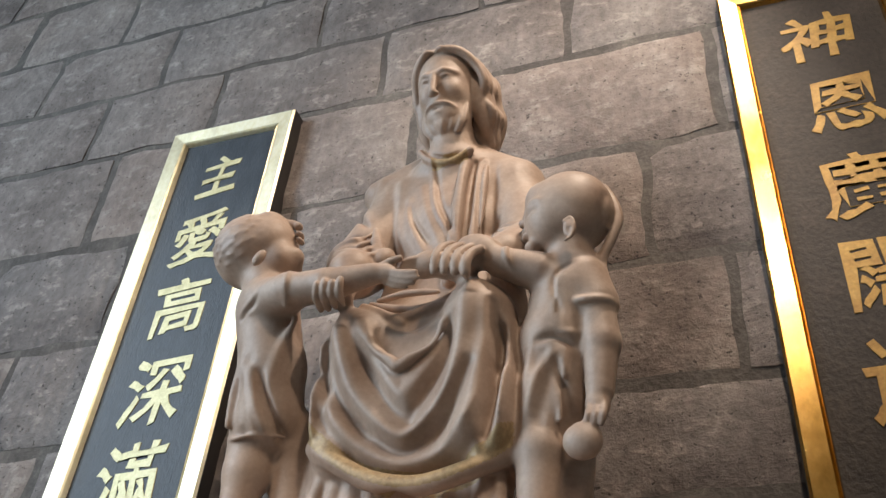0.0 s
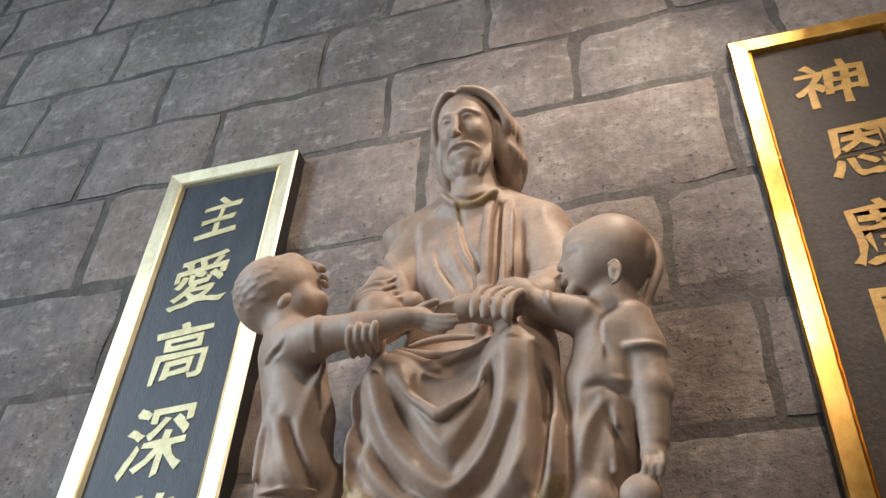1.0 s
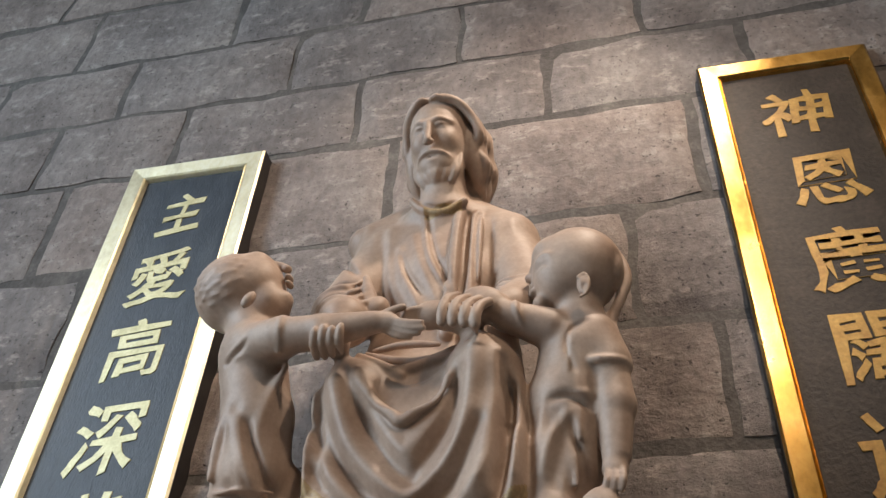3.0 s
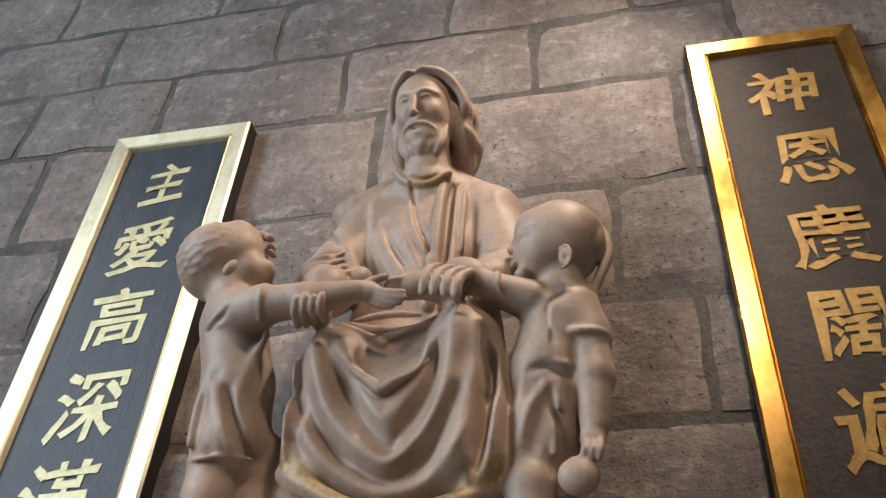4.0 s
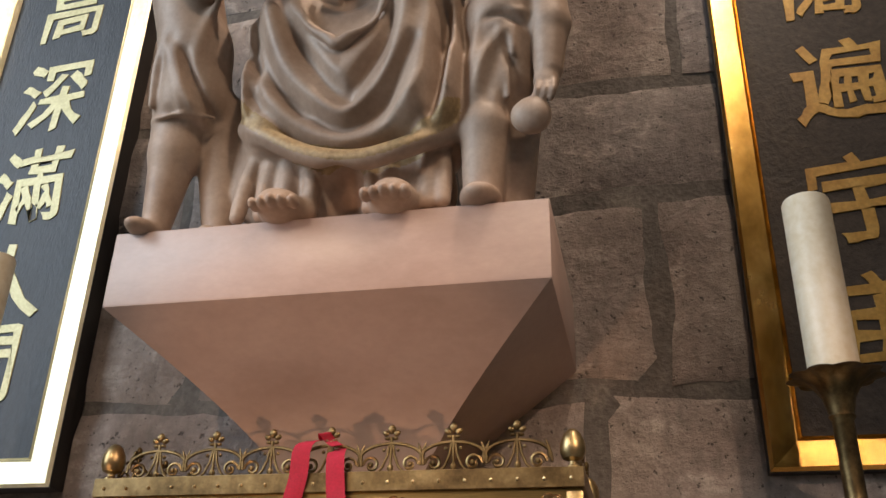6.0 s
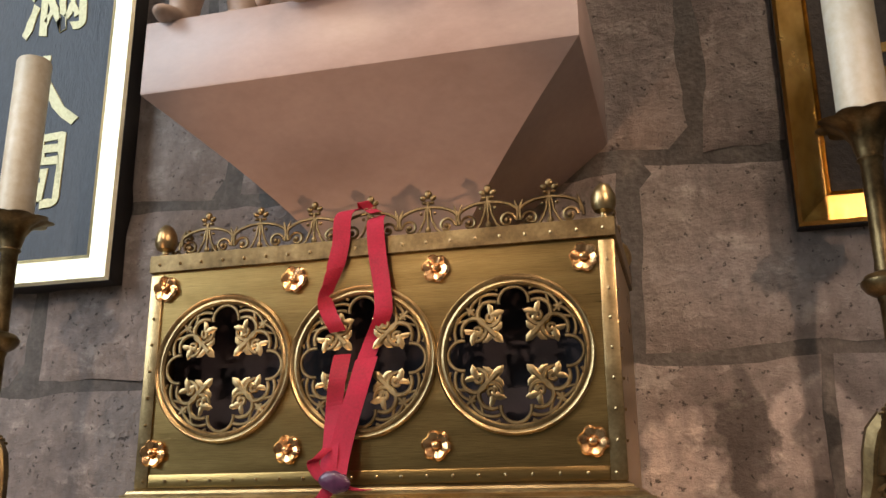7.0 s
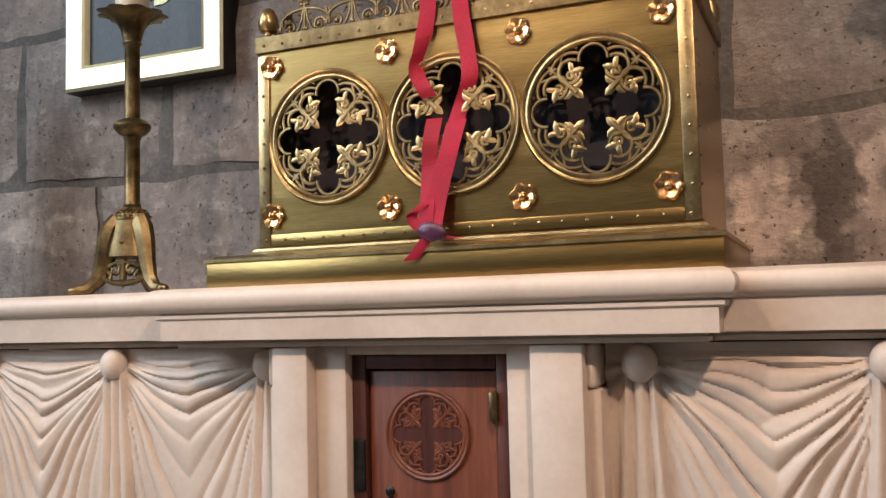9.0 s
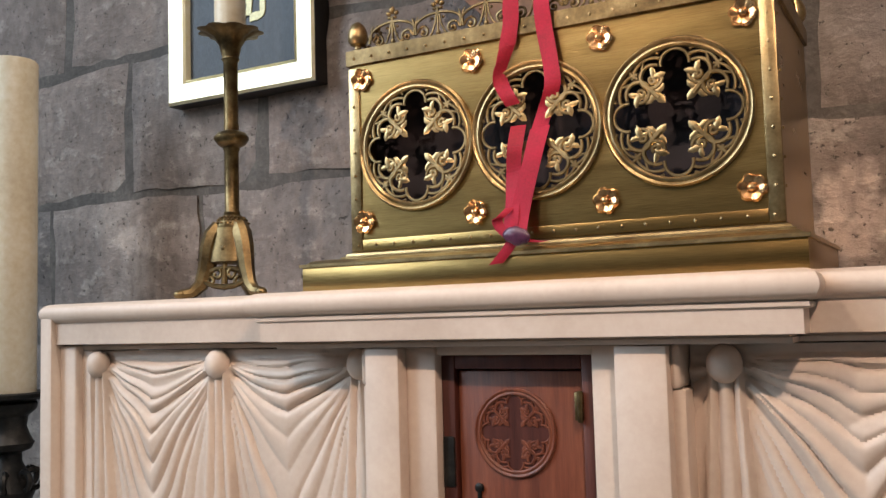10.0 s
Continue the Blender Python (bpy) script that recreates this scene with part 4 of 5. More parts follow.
def fold(pts, r, k=0.016, carve=False, per=4, ends=0.5):
    """A ridge of cloth or, carved, a groove along a smooth path; thinner at its ends."""
    path = smooth_path(pts, per)
    n = len(path) - 1
    cut, x, y, z = window([min(p[q] for p in path) - r for q in range(3)], [max(p[q] for p in path) + r for q in range(3)], k + 0.02)
    best = None
    for i in range(n):
        a, d = path[i], path[i + 1] - path[i]
        ra, rb = (r * (ends + (1 - ends) * math.sin(math.pi * (0.08 + 0.84 * j / n))) for j in (i, i + 1))
        t = np.clip(((x - a[0]) * d[0] + (y - a[1]) * d[1] + (z - a[2]) * d[2]) / (d.length_squared + 1e-9), 0, 1)
        s = np.sqrt((x - a[0] - t * d[0]) ** 2 + (y - a[1] - t * d[1]) ** 2 + (z - a[2] - t * d[2]) ** 2) - (ra + (rb - ra) * t)
        best = s if best is None else np.minimum(best, s)
    blend(cut, best.astype(np.float32), k, carve)


def crease(pts, height, width, deep=0.075, point=1.0):
    """Raise a ridge of cloth, or sink a valley where height is negative, along a path on the front of what stands there."""
    path = smooth_path(pts, 6)
    n = len(path) - 1
    r = 2.2 * width
    cut, x, y, z = window([min(p[0] for p in path) - r, min(p[1] for p in path) - deep, min(p[2] for p in path) - r],
                          [max(p[0] for p in path) + r, max(p[1] for p in path) + deep, max(p[2] for p in path) + r], 0.0)
    xs, zs, ys = x[:, 0], z[0], y[0, :, 0]
    near = np.full((xs.shape[0], zs.shape[1]), 9.0, np.float32)
    along, depth = np.zeros_like(near), np.zeros_like(near)
    for i in range(n):
        a, d = path[i], path[i + 1] - path[i]
        t = np.clip(((xs - a[0]) * d[0] + (zs - a[2]) * d[2]) / (d[0] ** 2 + d[2] ** 2 + 1e-9), 0, 1)
        s = np.hypot(xs - a[0] - t * d[0], zs - a[2] - t * d[2])
        hit = s < near
        near, along, depth = np.where(hit, s, near), np.where(hit, (i + t) / n, along), np.where(hit, a[1] + t * d[1], depth)
    shape = np.exp(-(near / width) ** (1.0 + point)) * np.sin(np.pi * (0.12 + 0.76 * along)) ** 0.7
    fade = np.clip(1.6 - np.abs(ys[None, :, None] - depth[:, None, :]) / (0.6 * deep), 0, 1)
    FIELD[cut] -= (height * shape[:, None, :] * fade).astype(np.float32)


# seated figure: trunk
limb((-0.100, -0.245, 3.040), (0.136, -0.245, 3.030), 0.080, 0.080, 0.03)
ball((0.018, -0.270, 3.105), (0.100, 0.075, 0.060), 0.04)
ball((0.018, -0.245, 2.90), (0.168, 0.112, 0.19), 0.04)
ball((0.018, -0.235, 2.70), (0.175, 0.120, 0.20), 0.04)
ball((0.0, -0.24, 2.58), (0.21, 0.15, 0.12), 0.04)
ball((0.018, -0.19, 2.45), (0.19, 0.15, 0.20), 0.04)
limb((0.018, -0.265, 3.03), (0.014, -0.325, 3.20), 0.064, 0.054, 0.02)
limb((-0.058, -0.252, 3.172), (-0.188, -0.252, 3.087), 0.034, 0.046, 0.04)
limb((0.069, -0.252, 3.160), (0.175, -0.252, 3.059), 0.034, 0.050, 0.04)
ball((0.001, -0.282, 3.104), (0.080, 0.060, 0.036), 0.03)
# head, bent towards those below and turned a little
HEAD = Matrix.Translation((0.014, -0.345, 3.318)) @ Matrix.Rotation(radians(-9), 4, "Z") @ Matrix.Rotation(radians(25), 4, "X")


def hp(x, y, z):
    return tuple(HEAD @ Vector((x, y, z)))


def hball(x, y, z, r, k, carve=False):
    ball(hp(x, y, z), r, k, (25, 0, -9), carve)


def hfold(pts, r, k, carve=False, ends=0.6):
    fold([hp(*p) for p in pts], r, k, carve, 4, ends)


# skull, face and jaw
hball(0, -0.084, -0.088, (0.034, 0.018, 0.024), 0.010)
hball(0, -0.080, -0.072, (0.032, 0.022, 0.026), 0.012)
hball(0, 0.012, 0.034, (0.078, 0.094, 0.094), 0.01)
hball(0, -0.022, 0.020, (0.070, 0.072, 0.080), 0.012)
hball(0, -0.038, -0.030, (0.070, 0.056, 0.084), 0.02)
hball(0, -0.052, -0.092, (0.058, 0.040, 0.040), 0.02)
for s in (-1, 1):
    hball(s * 0.033, -0.070, -0.026, (0.024, 0.024, 0.026), 0.014)
    hball(s * 0.029, -0.103, 0.004, (0.018, 0.013, 0.010), 0.008, True)
    hball(s * 0.078, 0.010, -0.050, (0.028, 0.050, 0.090), 0.010)
    hball(s * 0.058, 0.040, -0.110, (0.040, 0.040, 0.070), 0.015)
    hball(s * 0.029, -0.082, 0.003, (0.015, 0.0085, 0.0085), 0.002)
    hfold([(s * 0.014, -0.090, 0.010), (s * 0.029, -0.092, 0.0135), (s * 0.044, -0.080, 0.009)], 0.0034, 0.002, False, 0.8)
    hfold([(s * 0.016, -0.089, -0.004), (s * 0.029, -0.090, -0.007), (s * 0.042, -0.080, -0.003)], 0.0028, 0.003, False, 0.8)
    hfold([(s * 0.008, -0.093, 0.022), (s * 0.028, -0.092, 0.028), (s * 0.052, -0.072, 0.018)], 0.0055, 0.010)
    # moustache and the two points of the beard
    hfold([(s * 0.003, -0.104, -0.060), (s * 0.017, -0.102, -0.063), (s * 0.030, -0.095, -0.068), (s * 0.039, -0.084, -0.078)], 0.0060, 0.003, False, 0.8)
    for j in range(6):
        a = 0.060 - 0.0105 * j
        hfold([(s * a, -0.052 - 0.0075 * j, -0.062 - 0.008 * j), (s * (a - 0.001), -0.066 - 0.006 * j, -0.092 - 0.004 * j), (s * (a - 0.008 + 0.003 * (j % 2)), -0.074 - 0.004 * j, -0.116 - 0.002 * j), (s * max(a - 0.022 + 0.006 * (j % 2), 0.004), -0.078 - 0.002 * j, -0.136)], 0.0075 if j % 2 else 0.0062, 0.002, False, 0.75)
hfold([(0, -0.094, 0.020), (0, -0.104, -0.006), (0, -0.118, -0.034)], 0.0094, 0.007, False, 0.85)
hball(0, -0.112, -0.039, (0.0150, 0.0095, 0.0080), 0.005)
hball(0, -0.103, -0.0755, (0.014, 0.005, 0.0024), 0.002, True)
hball(0, -0.0985, -0.084, (0.013, 0.0075, 0.0048), 0.004)
hball(0, -0.086, -0.106, (0.020, 0.014, 0.016), 0.008)
# hair parted in the middle, in deep waves that stand clear of the cheeks
hball(0, 0.036, 0.040, (0.092, 0.084, 0.090), 0.008)
for s in (-1, 1):
    for j in range(10):
        o = 0.0096 * j
        w = 0.010 * math.sin(1.9 * j + 0.9 * s)
        out = 0.094 + 0.005 * math.sin(0.9 * j) + (0.006 if s > 0 else -0.002)
        hfold([(s * 0.003, -0.056 + 1.2 * o, 0.100 + 0.30 * o), (s * 0.036, -0.064 + 1.2 * o, 0.094 + 0.2 * o), (s * 0.068, -0.050 + 1.15 * o, 0.070 + w), (s * (out - 0.008), -0.030 + 1.05 * o, 0.032 + w),
               (s * (out + 0.5 * w), -0.026 + 0.95 * o, -0.008), (s * (out - 0.010 - 0.4 * w), -0.018 + 0.9 * o, -0.045), (s * (out + 0.002 + 0.5 * w), -0.010 + 0.85 * o, -0.085), (s * (out - 0.014), 0.004 + 0.7 * o, -0.122), (s * (0.074 + 0.5 * w), 0.020 + 0.5 * o, -0.156)],
              0.0120 if j % 3 == 0 else 0.0085 if j % 3 == 1 else 0.0070, 0.0016, False, 0.75)
    for j in range(3):
        hfold([(s * 0.002, -0.066 + 0.018 * j, 0.096 + 0.010 * j), (s * 0.022, -0.076 + 0.018 * j, 0.098 + 0.007 * j), (s * 0.046, -0.064 + 0.018 * j, 0.086 + 0.008 * j)], 0.0066, 0.002)
hfold([(0, -0.075, 0.106), (0, -0.050, 0.128), (0, 0.0, 0.140), (0, 0.04, 0.138)], 0.0065, 0.004, True, 0.8)
# mantle and tunic folds on the chest
fold([(0.060, -0.300, 3.125), (0.068, -0.345, 3.03), (0.064, -0.358, 2.90), (0.060, -0.360, 2.80), (0.055, -0.36, 2.70)], 0.016, 0.004, ends=0.95)
fold([(0.094, -0.290, 3.120), (0.107, -0.335, 3.02), (0.107, -0.348, 2.88), (0.100, -0.352, 2.78), (0.095, -0.35, 2.70)], 0.015, 0.004, ends=0.95)
fold([(-0.050, -0.345, 3.125), (-0.025, -0.345, 3.093), (0.024, -0.345, 3.074), (0.075, -0.345, 3.103)], 0.012, 0.004, ends=0.9)
fold([(-0.046, -0.352, 3.132), (-0.019, -0.352, 3.102), (0.025, -0.352, 3.085), (0.071, -0.352, 3.112)], 0.007, 0.004, True, ends=0.9)
crease([(-0.020, -0.345, 3.078), (-0.009, -0.345, 2.994), (0.011, -0.345, 2.912), (0.037, -0.345, 2.858), (0.055, -0.345, 2.815)], 0.007, 0.007)
crease([(-0.009, -0.345, 3.067), (0.004, -0.345, 2.991), (0.027, -0.345, 2.909), (0.049, -0.345, 2.856)], -0.006, 0.007)
crease([(0.082, -0.350, 3.078), (0.080, -0.350, 2.973), (0.083, -0.350, 2.822)], -0.009, 0.007)
crease([(0.107, -0.350, 3.073), (0.108, -0.350, 2.968), (0.111, -0.350, 2.818)], -0.012, 0.006)
crease([(0.139, -0.345, 3.057), (0.138, -0.345, 2.949), (0.134, -0.345, 2.850)], -0.008, 0.008)
crease([(-0.126, -0.320, 3.057), (-0.125, -0.320, 2.975), (-0.114, -0.320, 2.878), (-0.091, -0.320, 2.810)], -0.020, 0.012, 0.10)
crease([(-0.102, -0.320, 3.053), (-0.100, -0.320, 2.962), (-0.087, -0.320, 2.874), (-0.058, -0.320, 2.805)], 0.005, 0.013)
crease([(-0.069, -0.345, 2.965), (-0.048, -0.345, 2.900), (-0.005, -0.345, 2.827)], -0.010, 0.008)
crease([(-0.076, -0.345, 2.988), (-0.052, -0.345, 2.880), (-0.013, -0.345, 2.794)], 0.007, 0.010)
crease([(-0.043, -0.345, 3.018), (-0.013, -0.345, 2.908), (0.030, -0.345, 2.803)], 0.006, 0.012)
crease([(0.033, -0.350, 2.912), (0.051, -0.350, 2.843), (0.070, -0.350, 2.762)], -0.007, 0.010)
crease([(-0.169, -0.290, 3.113), (-0.171, -0.290, 3.038), (-0.183, -0.290, 2.976)], 0.008, 0.014)
crease([(0.235, -0.310, 2.934), (0.192, -0.310, 2.924), (0.158, -0.310, 2.880), (0.133, -0.310, 2.848)], -0.014, 0.009)
crease([(0.227, -0.310, 2.908), (0.190, -0.310, 2.894), (0.158, -0.310, 2.857)], 0.010, 0.009)
crease([(0.185, -0.310, 3.046), (0.193, -0.310, 2.990), (0.216, -0.310, 2.947)], 0.006, 0.014)
crease([(0.147, -0.320, 3.043), (0.154, -0.320, 2.970), (0.147, -0.320, 2.903)], 0.005, 0.014)
# arms of the seated figure
limb((-0.132, -0.245, 3.030), (-0.200, -0.295, 2.83), 0.072, 0.068, 0.03)
limb((-0.204, -0.305, 2.82), (-0.150, -0.405, 2.72), 0.064, 0.054, 0.02)
for j in range(4):
    fold([(-0.262 + 0.024 * j, -0.300 - 0.024 * j, 2.855 - 0.036 * j), (-0.232 + 0.024 * j, -0.352 - 0.020 * j, 2.835 - 0.034 * j), (-0.178 + 0.022 * j, -0.368 - 0.018 * j, 2.850 - 0.032 * j), (-0.150 + 0.02 * j, -0.345 - 0.014 * j, 2.885 - 0.034 * j)], 0.0065, 0.007)
limb((-0.132, -0.365, 2.875), (-0.098, -0.385, 2.75), 0.008, 0.024, 0.008)
ball((-0.088, -0.390, 2.755), (0.026, 0.028, 0.034), 0.008, (0, 20, 0))
limb((-0.150, -0.42, 2.705), (-0.128, -0.480, 2.605), 0.030, 0.026, 0.015)
for j in range(4):
    x = -0.146 + 0.0165 * j
    fold([(x - 0.004, -0.508, 2.556), (x, -0.540, 2.560), (x + 0.003, -0.552, 2.574), (x + 0.005, -0.555, 2.582 + 0.004 * (j % 2))], 0.0084, 0.003, ends=0.8)
crease([(-0.217, -0.330, 2.987), (-0.193, -0.330, 2.948), (-0.168, -0.330, 2.912)], -0.012, 0.008)
crease([(-0.240, -0.350, 2.860), (-0.202, -0.350, 2.874), (-0.166, -0.350, 2.875)], -0.010, 0.008)
crease([(-0.232, -0.370, 2.797), (-0.192, -0.370, 2.816), (-0.148, -0.370, 2.802)], -0.010, 0.008)
crease([(-0.239, -0.355, 2.832), (-0.197, -0.355, 2.851), (-0.154, -0.355, 2.842)], 0.008, 0.010)
crease([(-0.214, -0.390, 2.749), (-0.180, -0.390, 2.773), (-0.127, -0.390, 2.751)], 0.008, 0.009)
limb((0.166, -0.245, 3.020), (0.224, -0.300, 2.81), 0.072, 0.068, 0.03)
limb((0.224, -0.310, 2.80), (0.200, -0.425, 2.69), 0.062, 0.046, 0.02)
for j in range(4):
    fold([(0.262 - 0.010 * j, -0.300 - 0.028 * j, 2.845 - 0.034 * j), (0.240 - 0.010 * j, -0.355 - 0.022 * j, 2.825 - 0.033 * j), (0.190 - 0.008 * j, -0.368 - 0.020 * j, 2.820 - 0.030 * j), (0.160, -0.35 - 0.016 * j, 2.825 - 0.030 * j)], 0.0085, 0.004)
limb((0.198, -0.430, 2.685), (0.158, -0.468, 2.662), 0.032, 0.028, 0.015)
ball((0.160, -0.478, 2.668), (0.050, 0.030, 0.036), 0.010, (0, 24, 0))
for j in range(4):
    a = (0.112 + 0.021 * j, -0.500 - 0.003 * j, 2.676 - 0.010 * j)
    fold([a, (a[0] - 0.014, -0.520, 2.652 - 0.008 * j), (a[0] - 0.020, -0.528, 2.622 - 0.006 * j), (a[0] - 0.022, -0.524, 2.596 - 0.004 * j)], 0.0104, 0.0025, ends=0.8)
# the small hand between them
ball((0.060, -0.482, 2.650), (0.044, 0.026, 0.030), 0.008, (0, -8, 0))
limb((0.09, -0.475, 2.640), (0.13, -0.46, 2.635), 0.022, 0.022, 0.01)
for j in range(4):
    fold([(0.048 - 0.004 * j, -0.500 + 0.004 * j, 2.654 - 0.008 * j), (0.022 - 0.002 * j, -0.506 + 0.004 * j, 2.646 - 0.010 * j), (0.006, -0.498, 2.634 - 0.010 * j)], 0.0078, 0.003, ends=0.85)
# thighs, knees and the robe over them
limb((-0.07, -0.22, 2.51), (-0.088, -0.410, 2.525), 0.10, 0.070, 0.04)
limb((0.09, -0.22, 2.52), (0.152, -0.425, 2.545), 0.10, 0.064, 0.04)
limb((0.152, -0.420, 2.540), (0.168, -0.400, 2.300), 0.064, 0.074, 0.04)
limb((-0.100, -0.405, 2.51), (-0.108, -0.390, 2.300), 0.068, 0.066, 0.04)
limb((-0.15, -0.34, 2.54), (-0.16, -0.34, 2.20), 0.05, 0.05, 0.03)
ball((0.035, -0.350, 2.38), (0.165, 0.085, 0.185), 0.04)
ball((0.035, -0.340, 2.28), (0.19, 0.095, 0.10), 0.03)
ball((0.03, -0.315, 2.19), (0.155, 0.085, 0.12), 0.03)
for x in (-0.085, 0.130):
    ball((x, -0.345, 2.18), (0.080, 0.065, 0.085), 0.02)
ball((0.03, -0.36, 2.53), (0.13, 0.085, 0.065), 0.03)
ball((0.022, -0.388, 2.40), (0.158, 0.074, 0.185), 0.03)
ball((0.024, -0.485, 2.540), (0.045, 0.040, 0.035), 0.025, carve=True)
for j in range(3):
    fold([(-0.080 + 0.015 * j, -0.430 + 0.030 * j, 2.588 + 0.004 * j), (-0.01, -0.440 + 0.030 * j, 2.560 + 0.012 * j), (0.05, -0.440 + 0.028 * j, 2.572 + 0.010 * j), (0.115, -0.430 + 0.022 * j, 2.592 + 0.004 * j)], 0.010, 0.008)
# the mantle's edge, turned over between the knees, with a hollow behind it
fold([(-0.097, -0.470, 2.551), (-0.067, -0.470, 2.509), (-0.034, -0.470, 2.475), (-0.005, -0.470, 2.446), (0.016, -0.470, 2.427), (0.044, -0.470, 2.450), (0.081, -0.470, 2.486), (0.113, -0.470, 2.533), (0.139, -0.470, 2.577)], 0.0105, 0.006, per=6, ends=0.85)
ball((0.026, -0.490, 2.487), (0.078, 0.034, 0.042), 0.010, carve=True)
for path, r in (([(-0.090, -0.455, 2.597), (-0.048, -0.455, 2.571), (-0.001, -0.455, 2.542)], 0.010), ([(-0.081, -0.440, 2.610), (-0.020, -0.440, 2.589), (0.042, -0.440, 2.583), (0.097, -0.440, 2.608)], 0.009), ([(-0.073, -0.425, 2.628), (-0.011, -0.425, 2.637), (0.058, -0.425, 2.630)], 0.008), ([(-0.080, -0.452, 2.574), (-0.033, -0.452, 2.525), (0.017, -0.452, 2.504), (0.070, -0.452, 2.525), (0.114, -0.452, 2.576)], 0.009)):
    fold([(p[0], p[1] + 0.008, p[2]) for p in path], r, 0.010, per=5)
crease([(-0.103, -0.470, 2.544), (-0.085, -0.470, 2.495), (-0.048, -0.470, 2.425), (-0.005, -0.470, 2.362), (0.035, -0.470, 2.319)], -0.022, 0.015)
crease([(0.117, -0.470, 2.512), (0.098, -0.470, 2.444), (0.071, -0.470, 2.384), (0.038, -0.470, 2.325)], -0.015, 0.013)
crease([(-0.124, -0.470, 2.518), (-0.104, -0.470, 2.452), (-0.072, -0.470, 2.386), (-0.028, -0.470, 2.328), (0.028, -0.470, 2.284), (0.079, -0.470, 2.319), (0.117, -0.470, 2.385), (0.135, -0.470, 2.475), (0.144, -0.470, 2.548)], 0.013, 0.016)
crease([(-0.081, -0.470, 2.513), (-0.041, -0.470, 2.442), (-0.004, -0.470, 2.391), (0.024, -0.470, 2.372), (0.059, -0.470, 2.408), (0.090, -0.470, 2.463)], 0.008, 0.020)
crease([(-0.155, -0.450, 2.535), (-0.132, -0.450, 2.446), (-0.093, -0.450, 2.361), (-0.049, -0.450, 2.301)], -0.013, 0.011)
crease([(-0.177, -0.440, 2.545), (-0.168, -0.440, 2.444), (-0.164, -0.440, 2.351), (-0.161, -0.440, 2.316)], 0.013, 0.012)
crease([(-0.197, -0.440, 2.547), (-0.186, -0.440, 2.446), (-0.178, -0.440, 2.341)], -0.012, 0.010)
crease([(-0.164, -0.440, 2.530), (-0.145, -0.440, 2.418), (-0.124, -0.440, 2.315)], -0.009, 0.009)
crease([(0.154, -0.470, 2.588), (0.149, -0.470, 2.486), (0.133, -0.470, 2.395), (0.103, -0.470, 2.327)], 0.009, 0.018)
crease([(0.189, -0.470, 2.543), (0.182, -0.470, 2.446), (0.165, -0.470, 2.359), (0.149, -0.470, 2.277)], 0.008, 0.014)
crease([(0.196, -0.460, 2.536), (0.199, -0.460, 2.451), (0.191, -0.460, 2.362), (0.183, -0.460, 2.277)], -0.017, 0.009)
crease([(0.209, -0.450, 2.492), (0.207, -0.450, 2.388), (0.193, -0.450, 2.284)], -0.012, 0.008)
crease([(0.223, -0.450, 2.509), (0.226, -0.450, 2.409), (0.214, -0.450, 2.313)], 0.012, 0.012)
crease([(0.243, -0.440, 2.545), (0.254, -0.440, 2.452), (0.257, -0.440, 2.368)], 0.010, 0.010)
# the lower swags down to the hem
crease([(-0.167, -0.460, 2.455), (-0.108, -0.460, 2.373), (-0.042, -0.460, 2.308), (0.024, -0.460, 2.268), (0.077, -0.460, 2.286), (0.123, -0.460, 2.339), (0.155, -0.460, 2.408)], -0.014, 0.013)
crease([(-0.154, -0.460, 2.390), (-0.083, -0.460, 2.305), (-0.015, -0.460, 2.253), (0.051, -0.460, 2.238), (0.117, -0.460, 2.265), (0.168, -0.460, 2.323), (0.196, -0.460, 2.391)], 0.011, 0.014)
crease([(-0.145, -0.460, 2.347), (-0.084, -0.460, 2.277), (-0.018, -0.460, 2.229), (0.043, -0.460, 2.216), (0.110, -0.460, 2.225), (0.175, -0.460, 2.268)], -0.009, 0.010)
crease([(-0.179, -0.450, 2.451), (-0.162, -0.450, 2.361), (-0.153, -0.450, 2.294)], 0.008, 0.010)
crease([(0.200, -0.450, 2.410), (0.193, -0.450, 2.327), (0.183, -0.450, 2.260)], -0.012, 0.009)
crease([(0.219, -0.450, 2.396), (0.218, -0.450, 2.325), (0.207, -0.450, 2.258)], 0.010, 0.011)


def hem(x):
    return 2.195 + (2.2 if x < 0.062 else 2.6) * (x - 0.062) ** 2


fold([(-0.165, -0.410, hem(-0.160)), (-0.120, -0.440, hem(-0.12)), (-0.03, -0.445, hem(-0.03)), (0.06, -0.445, hem(0.06)), (0.14, -0.445, hem(0.14)), (0.222, -0.415, hem(0.215))], 0.019, 0.012, ends=0.9)
fold([(-0.165, -0.440, hem(-0.16) - 0.034), (-0.12, -0.460, hem(-0.12) - 0.034), (-0.03, -0.465, hem(-0.03) - 0.034), (0.06, -0.465, hem(0.06) - 0.034), (0.14, -0.465, hem(0.14) - 0.034), (0.225, -0.44, hem(0.22) - 0.034)], 0.015, 0.008, True)
